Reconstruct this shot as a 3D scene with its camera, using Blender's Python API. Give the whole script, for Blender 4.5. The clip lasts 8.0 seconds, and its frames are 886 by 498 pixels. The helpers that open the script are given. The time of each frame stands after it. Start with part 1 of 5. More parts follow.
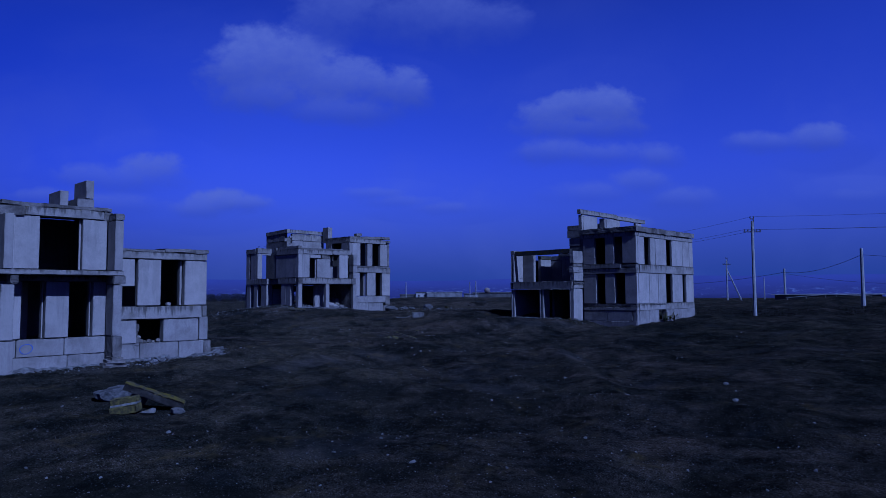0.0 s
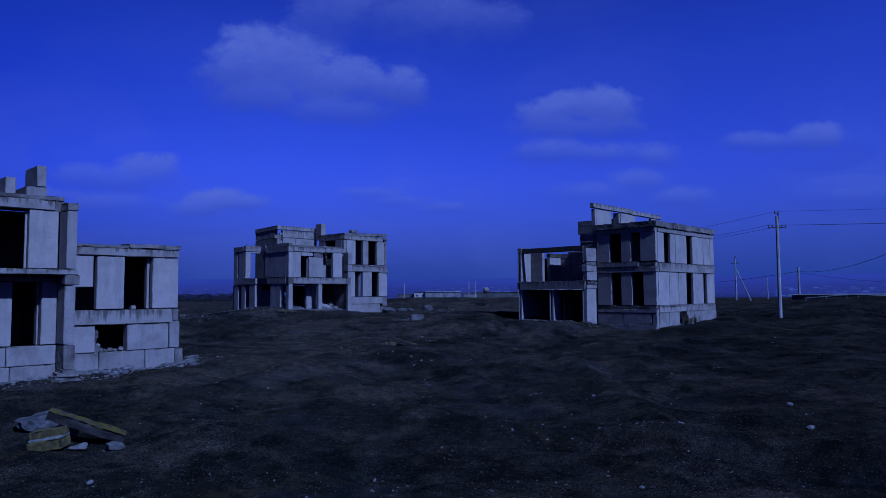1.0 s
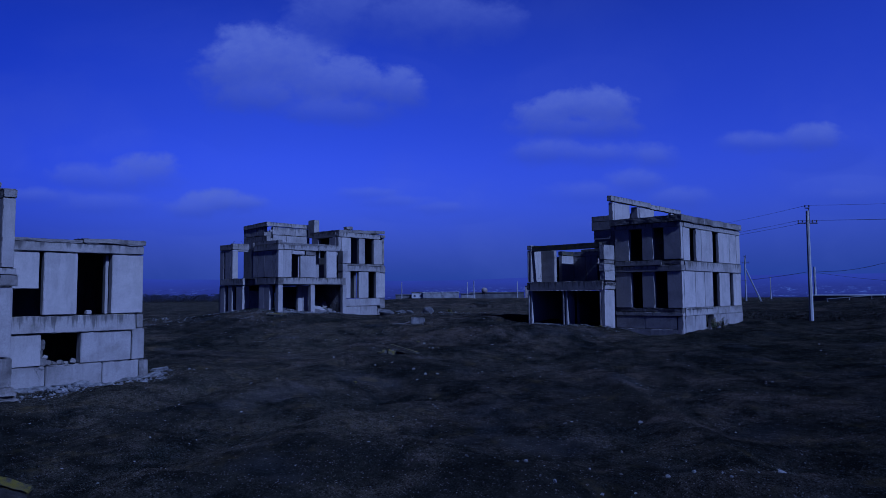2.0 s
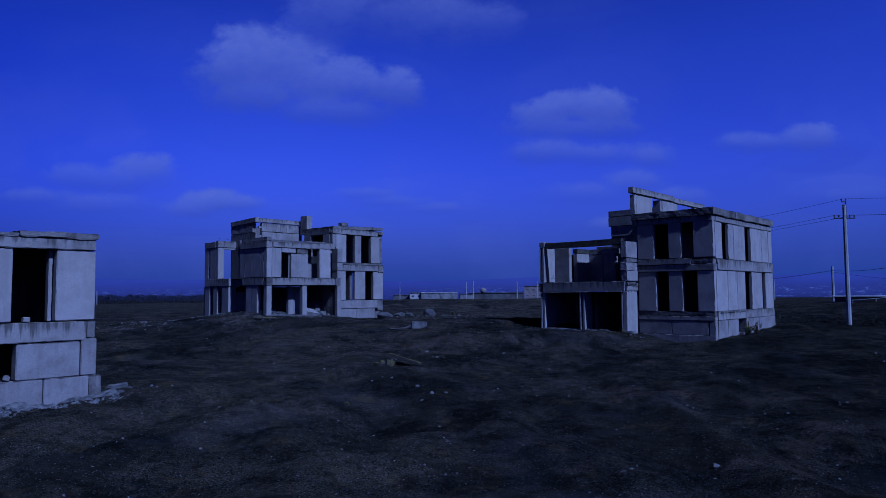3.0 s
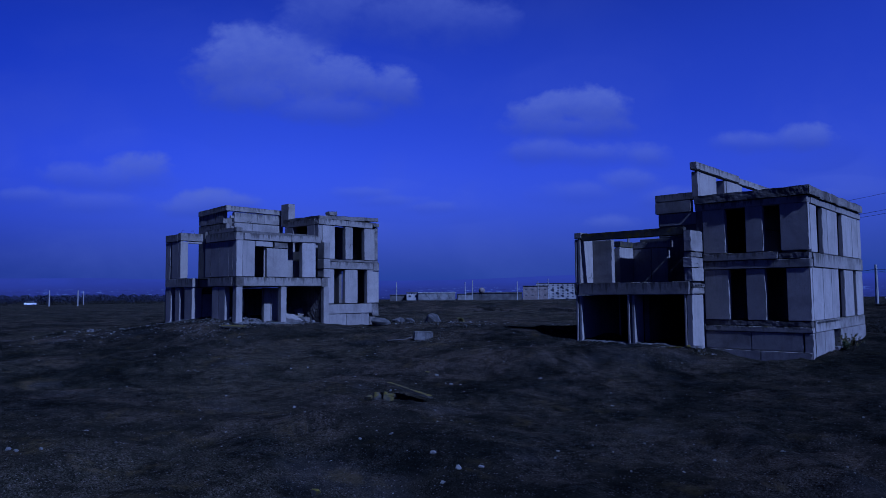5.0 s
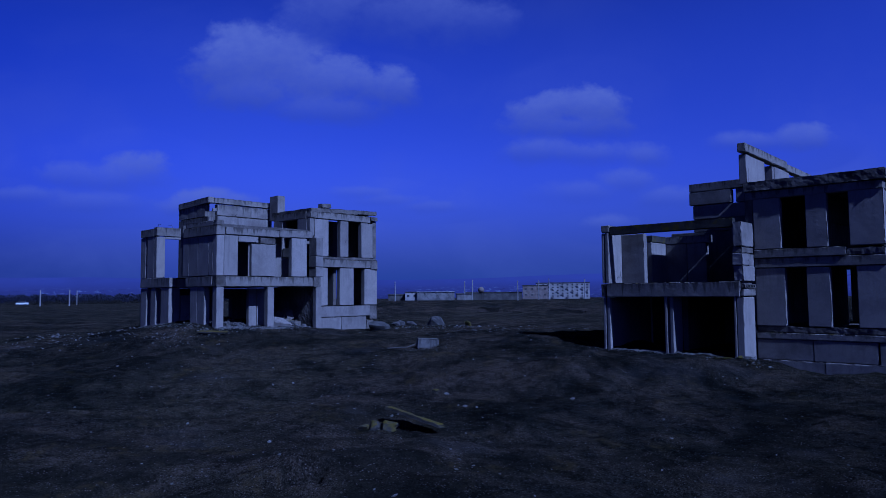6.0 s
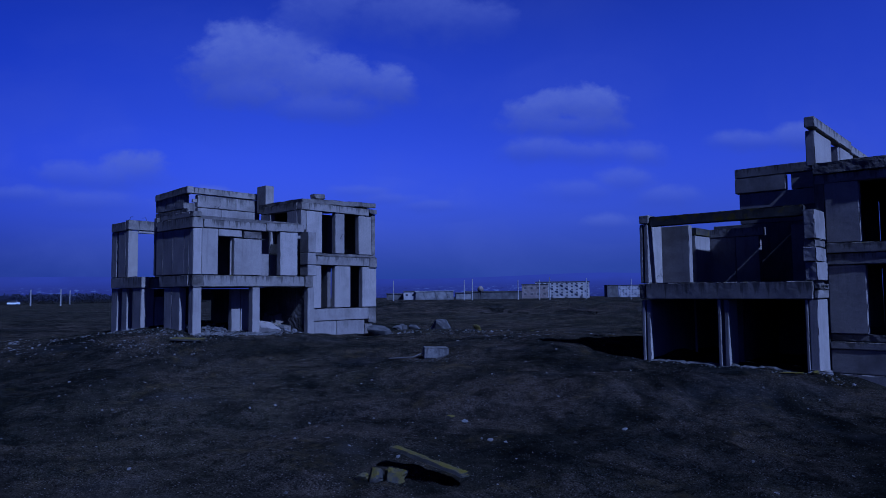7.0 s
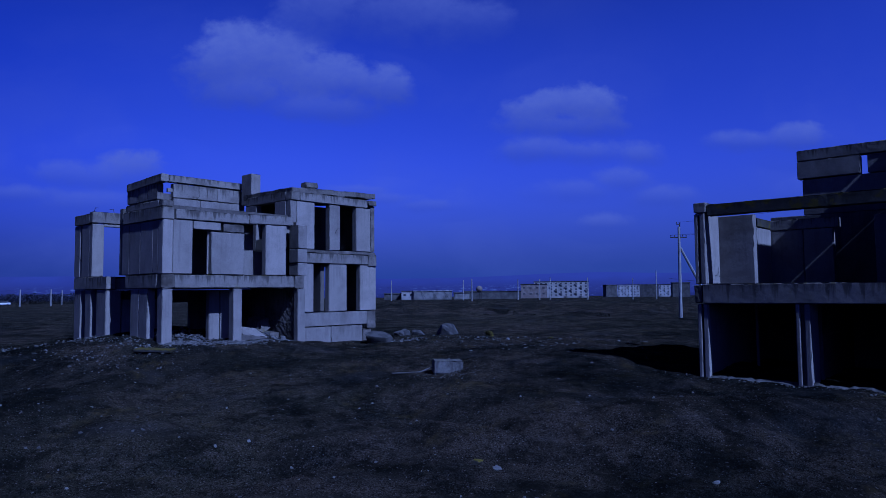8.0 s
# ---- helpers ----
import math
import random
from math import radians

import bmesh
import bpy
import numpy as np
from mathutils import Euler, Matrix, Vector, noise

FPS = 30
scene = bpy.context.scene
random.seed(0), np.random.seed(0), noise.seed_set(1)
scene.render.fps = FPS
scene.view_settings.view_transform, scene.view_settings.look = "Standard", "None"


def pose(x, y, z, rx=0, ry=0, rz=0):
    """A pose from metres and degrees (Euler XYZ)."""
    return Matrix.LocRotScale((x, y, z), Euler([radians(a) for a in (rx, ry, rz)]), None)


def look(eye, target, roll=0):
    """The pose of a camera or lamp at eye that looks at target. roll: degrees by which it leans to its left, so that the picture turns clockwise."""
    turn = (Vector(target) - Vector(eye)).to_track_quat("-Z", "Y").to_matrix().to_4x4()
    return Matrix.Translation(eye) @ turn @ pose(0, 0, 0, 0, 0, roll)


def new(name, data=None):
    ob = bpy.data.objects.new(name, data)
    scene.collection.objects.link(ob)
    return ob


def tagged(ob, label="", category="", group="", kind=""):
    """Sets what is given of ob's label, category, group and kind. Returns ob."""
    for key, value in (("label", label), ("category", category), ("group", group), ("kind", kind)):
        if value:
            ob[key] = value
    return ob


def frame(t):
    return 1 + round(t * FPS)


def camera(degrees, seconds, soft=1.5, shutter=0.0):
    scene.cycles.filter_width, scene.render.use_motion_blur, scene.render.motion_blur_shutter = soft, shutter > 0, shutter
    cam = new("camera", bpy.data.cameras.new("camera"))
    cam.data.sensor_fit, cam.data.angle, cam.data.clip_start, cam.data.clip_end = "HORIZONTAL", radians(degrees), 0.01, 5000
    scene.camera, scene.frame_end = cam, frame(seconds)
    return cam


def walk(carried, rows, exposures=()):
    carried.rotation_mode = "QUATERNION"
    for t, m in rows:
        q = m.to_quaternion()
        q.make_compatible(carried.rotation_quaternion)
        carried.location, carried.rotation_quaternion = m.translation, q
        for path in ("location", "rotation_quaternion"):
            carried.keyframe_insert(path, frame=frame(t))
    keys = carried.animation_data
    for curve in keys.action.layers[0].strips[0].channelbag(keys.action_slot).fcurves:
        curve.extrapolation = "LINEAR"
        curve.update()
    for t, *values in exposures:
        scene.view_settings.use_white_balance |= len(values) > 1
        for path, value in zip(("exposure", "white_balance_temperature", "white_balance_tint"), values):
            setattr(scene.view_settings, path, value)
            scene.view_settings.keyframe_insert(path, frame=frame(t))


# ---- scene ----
cam = camera(66.5, 8.0, soft=0.7)
METRES, EYE, TILT, LEAN, TURN = 37.815, 4.5, 0.0, 0.0, 43.3
ROWS = [
    (0.0, 0.0, 0.0, 0.0, 0.02, 3.81, 0.34),
    (0.5, -0.0039, 0.0633, 0.0013, -0.07, 3.79, 0.36),
    (1.0, -0.0075, 0.121, 0.0027, -0.15, 3.77, 0.37),
    (1.5, -0.0128, 0.1824, 0.0039, -0.26, 3.78, 0.4),
    (3.0, -0.0288, 0.3677, 0.0081, -0.56, 3.8, 0.44),
    (3.5, -0.0334, 0.4298, 0.0099, -0.64, 3.8, 0.44),
    (4.0, -0.038, 0.4921, 0.0116, -0.72, 3.79, 0.43),
    (4.5, -0.0426, 0.555, 0.0126, -0.8, 3.78, 0.45),
    (6.0, -0.0575, 0.7446, 0.0168, -1.02, 3.71, 0.44),
    (6.5, -0.0631, 0.8071, 0.018, -1.1, 3.67, 0.46),
    (7.0, -0.0697, 0.8704, 0.0196, -1.19, 3.63, 0.48),
    (7.5, -0.0763, 0.9335, 0.0209, -1.31, 3.63, 0.48),
    (8.0, -0.0827, 0.9962, 0.0225, -1.41, 3.6, 0.49),
]
EXPOSURES = [(0.0, -0.27, 3740, 25), (8.0, -0.27, 3740, 25)]
walk(cam, [(t, pose(0, 0, EYE, TILT, LEAN, TURN) @ pose(METRES * x, METRES * y, METRES * z, 90 + pitch, roll, yaw)) for t, x, y, z, yaw, pitch, roll in ROWS],
     EXPOSURES)

# ---------------------------------------------------------------- world, sun, light
SUN_AZ, SUN_EL = -6.5, 44.0          # degrees from +x towards +y, degrees above the ground
sun = new("sun", bpy.data.lights.new("sun", "SUN"))
sun.data.energy, sun.data.angle, sun.data.color = 5.15, radians(0.53), (1.0, 0.935, 0.95)
SUN_DIR = Vector((math.cos(radians(SUN_EL)) * math.cos(radians(SUN_AZ)),
                  math.cos(radians(SUN_EL)) * math.sin(radians(SUN_AZ)), math.sin(radians(SUN_EL))))
sun.matrix_world = look(SUN_DIR * 200, (0, 0, 0))


class Nodes:
    """Short hand for building node trees."""

    def __init__(self, tree):
        self.tree = tree
        tree.nodes.clear()

    def add(self, kind, ins=()):
        n = self.tree.nodes.new(kind)
        for k, v in dict(ins).items():
            self.put(n, k, v)
        return n

    def put(self, n, k, v):
        if isinstance(v, bpy.types.NodeSocket):
            self.tree.links.new(v, n.inputs[k])
        elif isinstance(v, bpy.types.Node):
            self.tree.links.new(v.outputs[0], n.inputs[k])
        else:
            n.inputs[k].default_value = v

    def math(self, op, a, b=0.0, c=0.0, clamp=False):
        n = self.add("ShaderNodeMath", {0: a, 1: b, 2: c})
        n.operation, n.use_clamp = op, clamp
        return n.outputs[0]

    def vec(self, op, a, b=(0, 0, 0)):
        n = self.add("ShaderNodeVectorMath", {0: a, 1: b})
        n.operation = op
        return n.outputs["Value"] if op in ("DOT_PRODUCT", "LENGTH") else n.outputs[0]

    def ramp(self, v, lo, hi, a=0.0, b=1.0, smooth=True):
        n = self.add("ShaderNodeMapRange", {0: v, 1: lo, 2: hi, 3: a, 4: b})
        n.interpolation_type = "SMOOTHSTEP" if smooth else "LINEAR"
        return n.outputs[0]

    def mix(self, f, a, b, mode="MIX"):
        n = self.add("ShaderNodeMix")
        n.data_type, n.blend_type = "RGBA", mode
        for i, v in ((0, f), (6, a), (7, b)):
            if isinstance(v, tuple) and len(v) == 3:
                v = (*v, 1)
            self.put(n, i, v)
        return n.outputs[2]

    def noise(self, v, scale, detail=4.0, rough=0.55, dist=0.0):
        return self.add("ShaderNodeTexNoise", {"Vector": v, "Scale": scale, "Detail": detail, "Roughness": rough,
                                               "Distortion": dist}).outputs[0]


world = bpy.data.worlds.new("sky")
scene.world = world
world.use_nodes = True
w = Nodes(world.node_tree)
sky = w.add("ShaderNodeTexSky")
sky.sky_type, sky.sun_disc = "NISHITA", False
sky.sun_elevation, sky.sun_rotation = radians(SUN_EL), radians(90 - SUN_AZ)
sky.air_density, sky.dust_density, sky.ozone_density = 1.0, 0.3, 4.0
ray = w.add("ShaderNodeTexCoord").outputs["Generated"]
# clouds lie on a flat map of the sky, ahead along FACING
ACROSS, UPWARD, FACING = (0.7275, 0.6861, -0.0059), (0.0499, -0.0443, 0.9978), (-0.6843, 0.7262, 0.0664)
ahead = w.math("MAXIMUM", w.vec("DOT_PRODUCT", ray, FACING), 0.05)
cu = w.math("DIVIDE", w.vec("DOT_PRODUCT", ray, ACROSS), ahead)
cv = w.math("DIVIDE", w.vec("DOT_PRODUCT", ray, UPWARD), ahead)
flat = w.add("ShaderNodeCombineXYZ", {0: cu, 1: w.math("MULTIPLY", cv, 1.35), 2: 0.37}).outputs[0]
puff = w.noise(flat, 17.0, 5.0, 0.5, 0.35)
wisp = w.noise(flat, 3.2, 6.0, 0.55, 0.4)
fluff = w.noise(flat, 46.0, 5.0, 0.6, 0.2)
# centre, half width and half height, and density of every puff of cloud in sight
CLOUDS = [(-0.252, 0.272, 0.087, 0.052, 1), (-0.307, 0.267, 0.046, 0.037, 0.9), (-0.150, 0.244, 0.067, 0.038, 0.95), (-0.065, 0.236, 0.040, 0.030, 0.85),
          (-0.107, 0.243, 0.042, 0.025, 0.8), (-0.265, 0.227, 0.071, 0.025, 0.7), (-0.153, 0.205, 0.079, 0.020, 0.55), (-0.154, 0.353, 0.063, 0.043, 0.5),
          (-0.065, 0.351, 0.050, 0.033, 0.4), (-0.007, 0.345, 0.092, 0.037, 0.55), (0.085, 0.335, 0.042, 0.021, 0.3), (0.240, 0.208, 0.052, 0.030, 1),
          (0.161, 0.200, 0.044, 0.023, 0.95), (0.198, 0.210, 0.034, 0.023, 0.9), (0.198, 0.180, 0.080, 0.017, 0.6), (0.172, 0.145, 0.061, 0.018, 0.55),
          (0.240, 0.140, 0.051, 0.015, 0.5), (0.322, 0.137, 0.030, 0.018, 0.55), (0.297, 0.100, 0.047, 0.017, 0.5), (0.224, 0.083, 0.052, 0.015, 0.3),
          (0.266, 0.036, 0.035, 0.012, 0.5), (0.354, 0.076, 0.042, 0.015, 0.4), (0.552, 0.164, 0.042, 0.020, 0.75), (0.484, 0.158, 0.047, 0.013, 0.5),
          (0.615, 0.078, 0.042, 0.012, 0.25), (-0.431, 0.117, 0.046, 0.023, 0.75), (-0.527, 0.108, 0.041, 0.017, 0.4), (-0.472, 0.102, 0.070, 0.018, 0.4),
          (-0.586, 0.078, 0.051, 0.012, 0.4), (-0.497, 0.067, 0.070, 0.015, 0.35), (-0.327, 0.069, 0.046, 0.017, 0.9), (-0.361, 0.059, 0.038, 0.015, 0.6),
          (-0.287, 0.067, 0.032, 0.012, 0.6), (-0.099, 0.082, 0.042, 0.009, 0.35), (-0.057, 0.071, 0.050, 0.009, 0.35), (-0.003, 0.061, 0.050, 0.010, 0.35)]
field, weight, thick, crown = -3.0, 0.0001, 0.0, 0.0
for ca, cb, cw, ch, dens in CLOUDS:
    da = w.math("DIVIDE", w.math("SUBTRACT", cu, ca), cw)
    db = w.math("DIVIDE", w.math("SUBTRACT", cv, cb), ch)
    r2 = w.math("ADD", w.math("MULTIPLY", da, da), w.math("MULTIPLY", db, db))
    near = w.math("EXPONENT", w.math("MULTIPLY", r2, -1.6))
    field = w.math("SMOOTH_MAX", field, w.math("SUBTRACT", 1.0, w.math("SQRT", r2)), 0.4)
    weight = w.math("ADD", weight, near)
    thick = w.math("ADD", thick, w.math("MULTIPLY", near, dens))
    crown = w.math("ADD", crown, w.math("MULTIPLY", near, db))
thick, crown = w.math("DIVIDE", thick, weight), w.math("DIVIDE", crown, weight)
edge = w.math("ADD", field, w.math("ADD", w.math("MULTIPLY", w.math("SUBTRACT", puff, 0.47), 1.5),
                                   w.math("MULTIPLY", w.math("SUBTRACT", fluff, 0.47), 0.5)))
soft_edge = w.math("ADD", w.ramp(crown, -0.7, 0.6, 1.5, 0.75), w.ramp(thick, 0.9, 0.3, 0.0, 0.6))
cover = w.math("MULTIPLY", w.ramp(w.math("DIVIDE", edge, soft_edge), -0.38, 0.42), w.math("POWER", thick, 0.75))
cover = w.math("MULTIPLY", cover, w.ramp(fluff, 0.25, 0.75, 0.82, 1.05))
up = w.add("ShaderNodeSeparateXYZ", {0: ray}).outputs[2]
haze = w.math("MULTIPLY", w.ramp(wisp, 0.4, 0.72), w.ramp(up, 0.34, 0.1, 0.1, 0.34))
cover = w.math("MAXIMUM", cover, haze)
blue = w.mix(1.0, sky.outputs[0], (0.80, 0.51, 1.2), "MULTIPLY")
blue = w.mix(w.ramp(up, 0.0, 0.2, 0.96, 0.0), blue, (0.8, 1.12, 3.0))
blue = w.mix(w.ramp(up, 0.3, 0.72, 0.0, 0.82), blue, (0.02, 0.03, 0.12))
# darker towards the left: the lens's edge falloff is put into the sky colour
blue = w.mix(w.ramp(cu, -0.9, -0.15, 0.95, 0.0), blue, w.mix(1.0, blue, (0.5, 0.52, 0.72), "MULTIPLY"))
white = w.mix(w.ramp(crown, 0.8, -0.9), (3.7, 3.45, 5.9), (1.7, 1.75, 4.6))
tone = w.mix(w.math("MULTIPLY", cover, 0.8), blue, white)
w.add("ShaderNodeOutputWorld", {0: w.add("ShaderNodeBackground", {0: tone, 1: 0.05})})

# ---------------------------------------------------------------- materials


def material(name):
    m = bpy.data.materials.new(name)
    m.use_nodes = True
    n = Nodes(m.node_tree)
    return m, n


def finish(n, colour, rough=0.9, bump=None, strength=0.3, distance=0.02, metal=0.0, shine=0.2, matt=0.0):
    ins = {"Base Color": colour, "Roughness": rough, "Metallic": metal}
    if bump is not None:
        ins["Normal"] = n.add("ShaderNodeBump", {"Strength": strength, "Distance": distance, "Height": bump}).outputs[0]
    b = n.add("ShaderNodeBsdfPrincipled", ins)
    b.inputs["Specular IOR Level"].default_value = shine
    b.inputs["Diffuse Roughness"].default_value = matt
    n.add("ShaderNodeOutputMaterial", {0: b})


def concrete(name, base, dark, grime=0.5, streak=0.5, moss=0.3, relief=0.25):
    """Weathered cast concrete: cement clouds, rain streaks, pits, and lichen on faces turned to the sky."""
    m, n = material(name)
    tc = n.add("ShaderNodeTexCoord").outputs["Object"]
    info = n.add("ShaderNodeObjectInfo").outputs["Random"]
    shift = n.add("ShaderNodeCombineXYZ", {0: n.math("MULTIPLY", info, 71.0), 1: n.math("MULTIPLY", info, 37.0), 2: n.math("MULTIPLY", info, 53.0)}).outputs[0]
    p = n.vec("ADD", tc, shift)
    big = n.noise(p, 0.9, 5, 0.6, 0.4)
    mid = n.noise(p, 4.5, 6, 0.65)
    fine = n.noise(p, 38.0, 4, 0.7)
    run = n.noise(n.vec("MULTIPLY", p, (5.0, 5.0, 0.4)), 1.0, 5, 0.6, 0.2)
    pits = n.add("ShaderNodeTexVoronoi", {"Vector": p, "Scale": 55.0}).outputs["Distance"]
    c = n.mix(n.math("MULTIPLY", n.ramp(big, 0.38, 0.72), grime), base, dark)
    c = n.mix(n.math("MULTIPLY", n.ramp(mid, 0.5, 0.75), 0.4 * grime), c, dark)
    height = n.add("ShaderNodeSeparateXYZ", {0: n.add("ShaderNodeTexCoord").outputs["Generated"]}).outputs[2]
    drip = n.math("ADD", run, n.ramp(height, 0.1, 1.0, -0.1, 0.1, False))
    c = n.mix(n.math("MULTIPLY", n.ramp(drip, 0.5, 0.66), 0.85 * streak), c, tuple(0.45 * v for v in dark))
    c = n.mix(n.ramp(fine, 0.42, 0.66, 0.0, 0.3), c, tuple(0.5 * v for v in dark))
    grain = n.noise(p, 13.0, 5, 0.75)
    c = n.mix(n.ramp(grain, 0.52, 0.72, 0.0, 0.7 * grime), c, dark)
    c = n.mix(n.ramp(grain, 0.44, 0.3, 0.0, 0.3), c, tuple(min(0.5, 1.35 * v) for v in base))
    web = n.add("ShaderNodeTexVoronoi", {"Vector": n.vec("ADD", p, n.vec("MULTIPLY", n.add("ShaderNodeTexNoise", {"Vector": p, "Scale": 2.5}).outputs["Color"], (0.5, 0.5, 0.5))), "Scale": 0.55})
    web.feature = "DISTANCE_TO_EDGE"
    crack = n.math("MULTIPLY", n.ramp(web.outputs["Distance"], 0.012, 0.003), n.ramp(n.noise(p, 0.45, 2, 0.5), 0.64, 0.7))
    c = n.mix(n.math("MULTIPLY", crack, 0.8), c, tuple(0.25 * v for v in dark))
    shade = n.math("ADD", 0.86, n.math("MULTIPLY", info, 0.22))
    c = n.mix(1.0, c, n.add("ShaderNodeCombineColor", {0: shade, 1: shade, 2: shade}).outputs[0], "MULTIPLY")
    top = n.add("ShaderNodeSeparateXYZ", {0: n.add("ShaderNodeNewGeometry").outputs["Normal"]}).outputs[2]
    grown = n.math("MULTIPLY", n.ramp(top, 0.25, 0.8), n.ramp(mid, 0.62 - 0.3 * moss, 0.7 - 0.1 * moss))
    patch = n.math("MULTIPLY", n.ramp(n.noise(p, 2.1, 4, 0.6), 0.66 - 0.1 * moss, 0.76 - 0.1 * moss), min(0.8, 0.6 * moss))
    c = n.mix(n.math("MULTIPLY", n.math("MAXIMUM", grown, patch), 0.85), c, n.mix(fine, (0.034, 0.03, 0.002), (0.085, 0.072, 0.003)))
    h = n.math("ADD", n.math("MULTIPLY", fine, 0.6), n.math("ADD", n.math("MULTIPLY", mid, 0.8), n.math("MULTIPLY", n.ramp(pits, 0.0, 0.25), 0.25)))
    finish(n, c, 0.95, h, relief, 0.025, shine=0.06)
    return m


PANEL = concrete("panel_concrete", (0.193, 0.179, 0.161), (0.105, 0.097, 0.088), 0.5, 0.22, 0.1, 0.3)
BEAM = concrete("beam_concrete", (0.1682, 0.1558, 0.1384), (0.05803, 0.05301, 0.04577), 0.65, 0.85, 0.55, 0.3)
ROUGH = concrete("broken_concrete", (0.1255, 0.1155, 0.1023), (0.03888, 0.03493, 0.02989), 1.0, 0.3, 0.35, 0.9)
BLOCK = concrete("foundation_concrete", (0.168, 0.156, 0.142), (0.085, 0.078, 0.069), 0.7, 0.2, 0.16, 0.45)
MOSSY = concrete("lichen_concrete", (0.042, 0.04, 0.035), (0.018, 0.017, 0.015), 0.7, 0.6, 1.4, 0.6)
WEATHERED = concrete("weathered_block", (0.115, 0.112, 0.106), (0.022, 0.021, 0.019), 1.0, 0.5, 0.3, 0.8)
# dirty inner concrete; the shade of unlit rooms is put into its colour
DIM = concrete("shade_toned_inner_concrete", (0.1008, 0.093, 0.08375), (0.04777, 0.044, 0.03909), 0.7, 0.4, 0.1, 0.5)


# mound tops and ridges worn to bare gravelly earth, and wide spots that paint the middle distance brighter
PALE_SPOTS = [(-31.5, 28.8, 4.0), (-38.0, 40.5, 4.5), (-19.0, 29.0, 2.4), (-16.0, 26.0, 2.4), (-44.0, 42.0, 4.0), (-22.0, 19.0, 2.6), (-34.5, 31.5, 3.0),
        (-40.0, 31.0, 8.0), (-36.0, 24.0, 5.0), (-48.0, 36.0, 6.0), (-33.5, 14.5, 5.0), (-30.0, 20.0, 5.0), (-34.0, 20.5, 4.0),
        (-75.0, 95.0, 28.0), (-50.0, 60.0, 14.0), (-62.0, 76.0, 16.0), (-52.0, 44.0, 6.0)]


def make_soil():
    m, n = material("dry_soil_and_turf")
    p = n.add("ShaderNodeNewGeometry").outputs["Position"]
    big = n.noise(p, 0.055, 5, 0.6, 0.6)
    mid = n.noise(p, 0.42, 6, 0.65, 0.5)
    sml = n.noise(p, 3.2, 6, 0.7)
    fine = n.noise(p, 22.0, 5, 0.75)
    tuft = n.noise(n.vec("MULTIPLY", p, (1, 1, 0.2)), 70.0, 3, 0.7)
    c = n.mix(n.ramp(mid, 0.36, 0.62), (0.01253, 0.01282, 0.01106), (0.0457, 0.03834, 0.02727))
    c = n.mix(n.ramp(big, 0.42, 0.6, 0.0, 0.7), c, (0.02285, 0.02434, 0.01328))
    c = n.mix(n.ramp(sml, 0.48, 0.64, 0.0, 0.75), c, (0.05898, 0.05014, 0.03687))
    c = n.mix(n.ramp(sml, 0.5, 0.34, 0.0, 0.8), c, (0.008109, 0.008109, 0.006636))
    c = n.mix(n.ramp(fine, 0.5, 0.66, 0.0, 0.85), c, (0.09143, 0.08109, 0.0634))
    c = n.mix(n.ramp(fine, 0.5, 0.36, 0.0, 0.85), c, (0.004424, 0.004424, 0.003687))
    c = n.mix(n.ramp(tuft, 0.52, 0.4, 0.0, 0.75), c, (0.004424, 0.004424, 0.003244))
    crumb = n.add("ShaderNodeTexVoronoi", {"Vector": p, "Scale": 30.0})
    each = n.add("ShaderNodeSeparateColor", {0: crumb.outputs["Color"]}).outputs[1]
    c = n.mix(n.ramp(each, 0.7, 1.0, 0.0, 0.4, False), c, (0.07373, 0.06636, 0.05308))
    c = n.mix(n.ramp(each, 0.3, 0.0, 0.0, 0.5, False), c, (0.005898, 0.005898, 0.00516))
    worn = n.noise(n.vec("MULTIPLY", p, (1.0, 1.0, 0.0)), 0.2, 4, 0.6, 0.9)
    turf = n.noise(n.vec("MULTIPLY", p, (1.0, 1.0, 0.0)), 0.85, 5, 0.65, 0.6)
    c = n.mix(n.ramp(worn, 0.56, 0.4, 0.0, 0.72), c, (0.008553, 0.009437, 0.007667))
    c = n.mix(n.ramp(turf, 0.52, 0.36, 0.0, 0.7), c, (0.006636, 0.007077, 0.005603))
    c = n.mix(n.ramp(n.noise(p, 0.31, 3, 0.5), 0.58, 0.7, 0.0, 0.22), c, (0.05014, 0.04866, 0.04719))
    crumbs = n.add("ShaderNodeTexVoronoi", {"Vector": p, "Scale": 17.0})
    kind = n.add("ShaderNodeSeparateColor", {0: crumbs.outputs["Color"]}).outputs[2]
    spot = n.ramp(crumbs.outputs["Distance"], 0.36, 0.18)
    c = n.mix(n.math("MULTIPLY", spot, n.ramp(kind, 0.68, 0.88, 0.0, 0.85)), c, (0.105, 0.097, 0.086))
    c = n.mix(n.math("MULTIPLY", spot, n.ramp(kind, 0.28, 0.1, 0.0, 0.8)), c, (0.004029, 0.004029, 0.003525))
    olive = n.noise(n.vec("MULTIPLY", p, (1.0, 1.0, 0.0)), 0.55, 4, 0.65, 0.4)
    c = n.mix(n.math("MULTIPLY", n.ramp(olive, 0.54, 0.68, 0.0, 0.5), n.ramp(sml, 0.4, 0.6)), c, (0.04532, 0.03626, 0.0141))
    grit = n.add("ShaderNodeTexVoronoi", {"Vector": p, "Scale": 9.0})
    chip = n.math("MULTIPLY", n.ramp(grit.outputs["Distance"], 0.2, 0.1), n.ramp(n.noise(p, 0.9, 3, 0.6), 0.5, 0.66))
    pick = n.add("ShaderNodeSeparateColor", {0: grit.outputs["Color"]}).outputs[0]
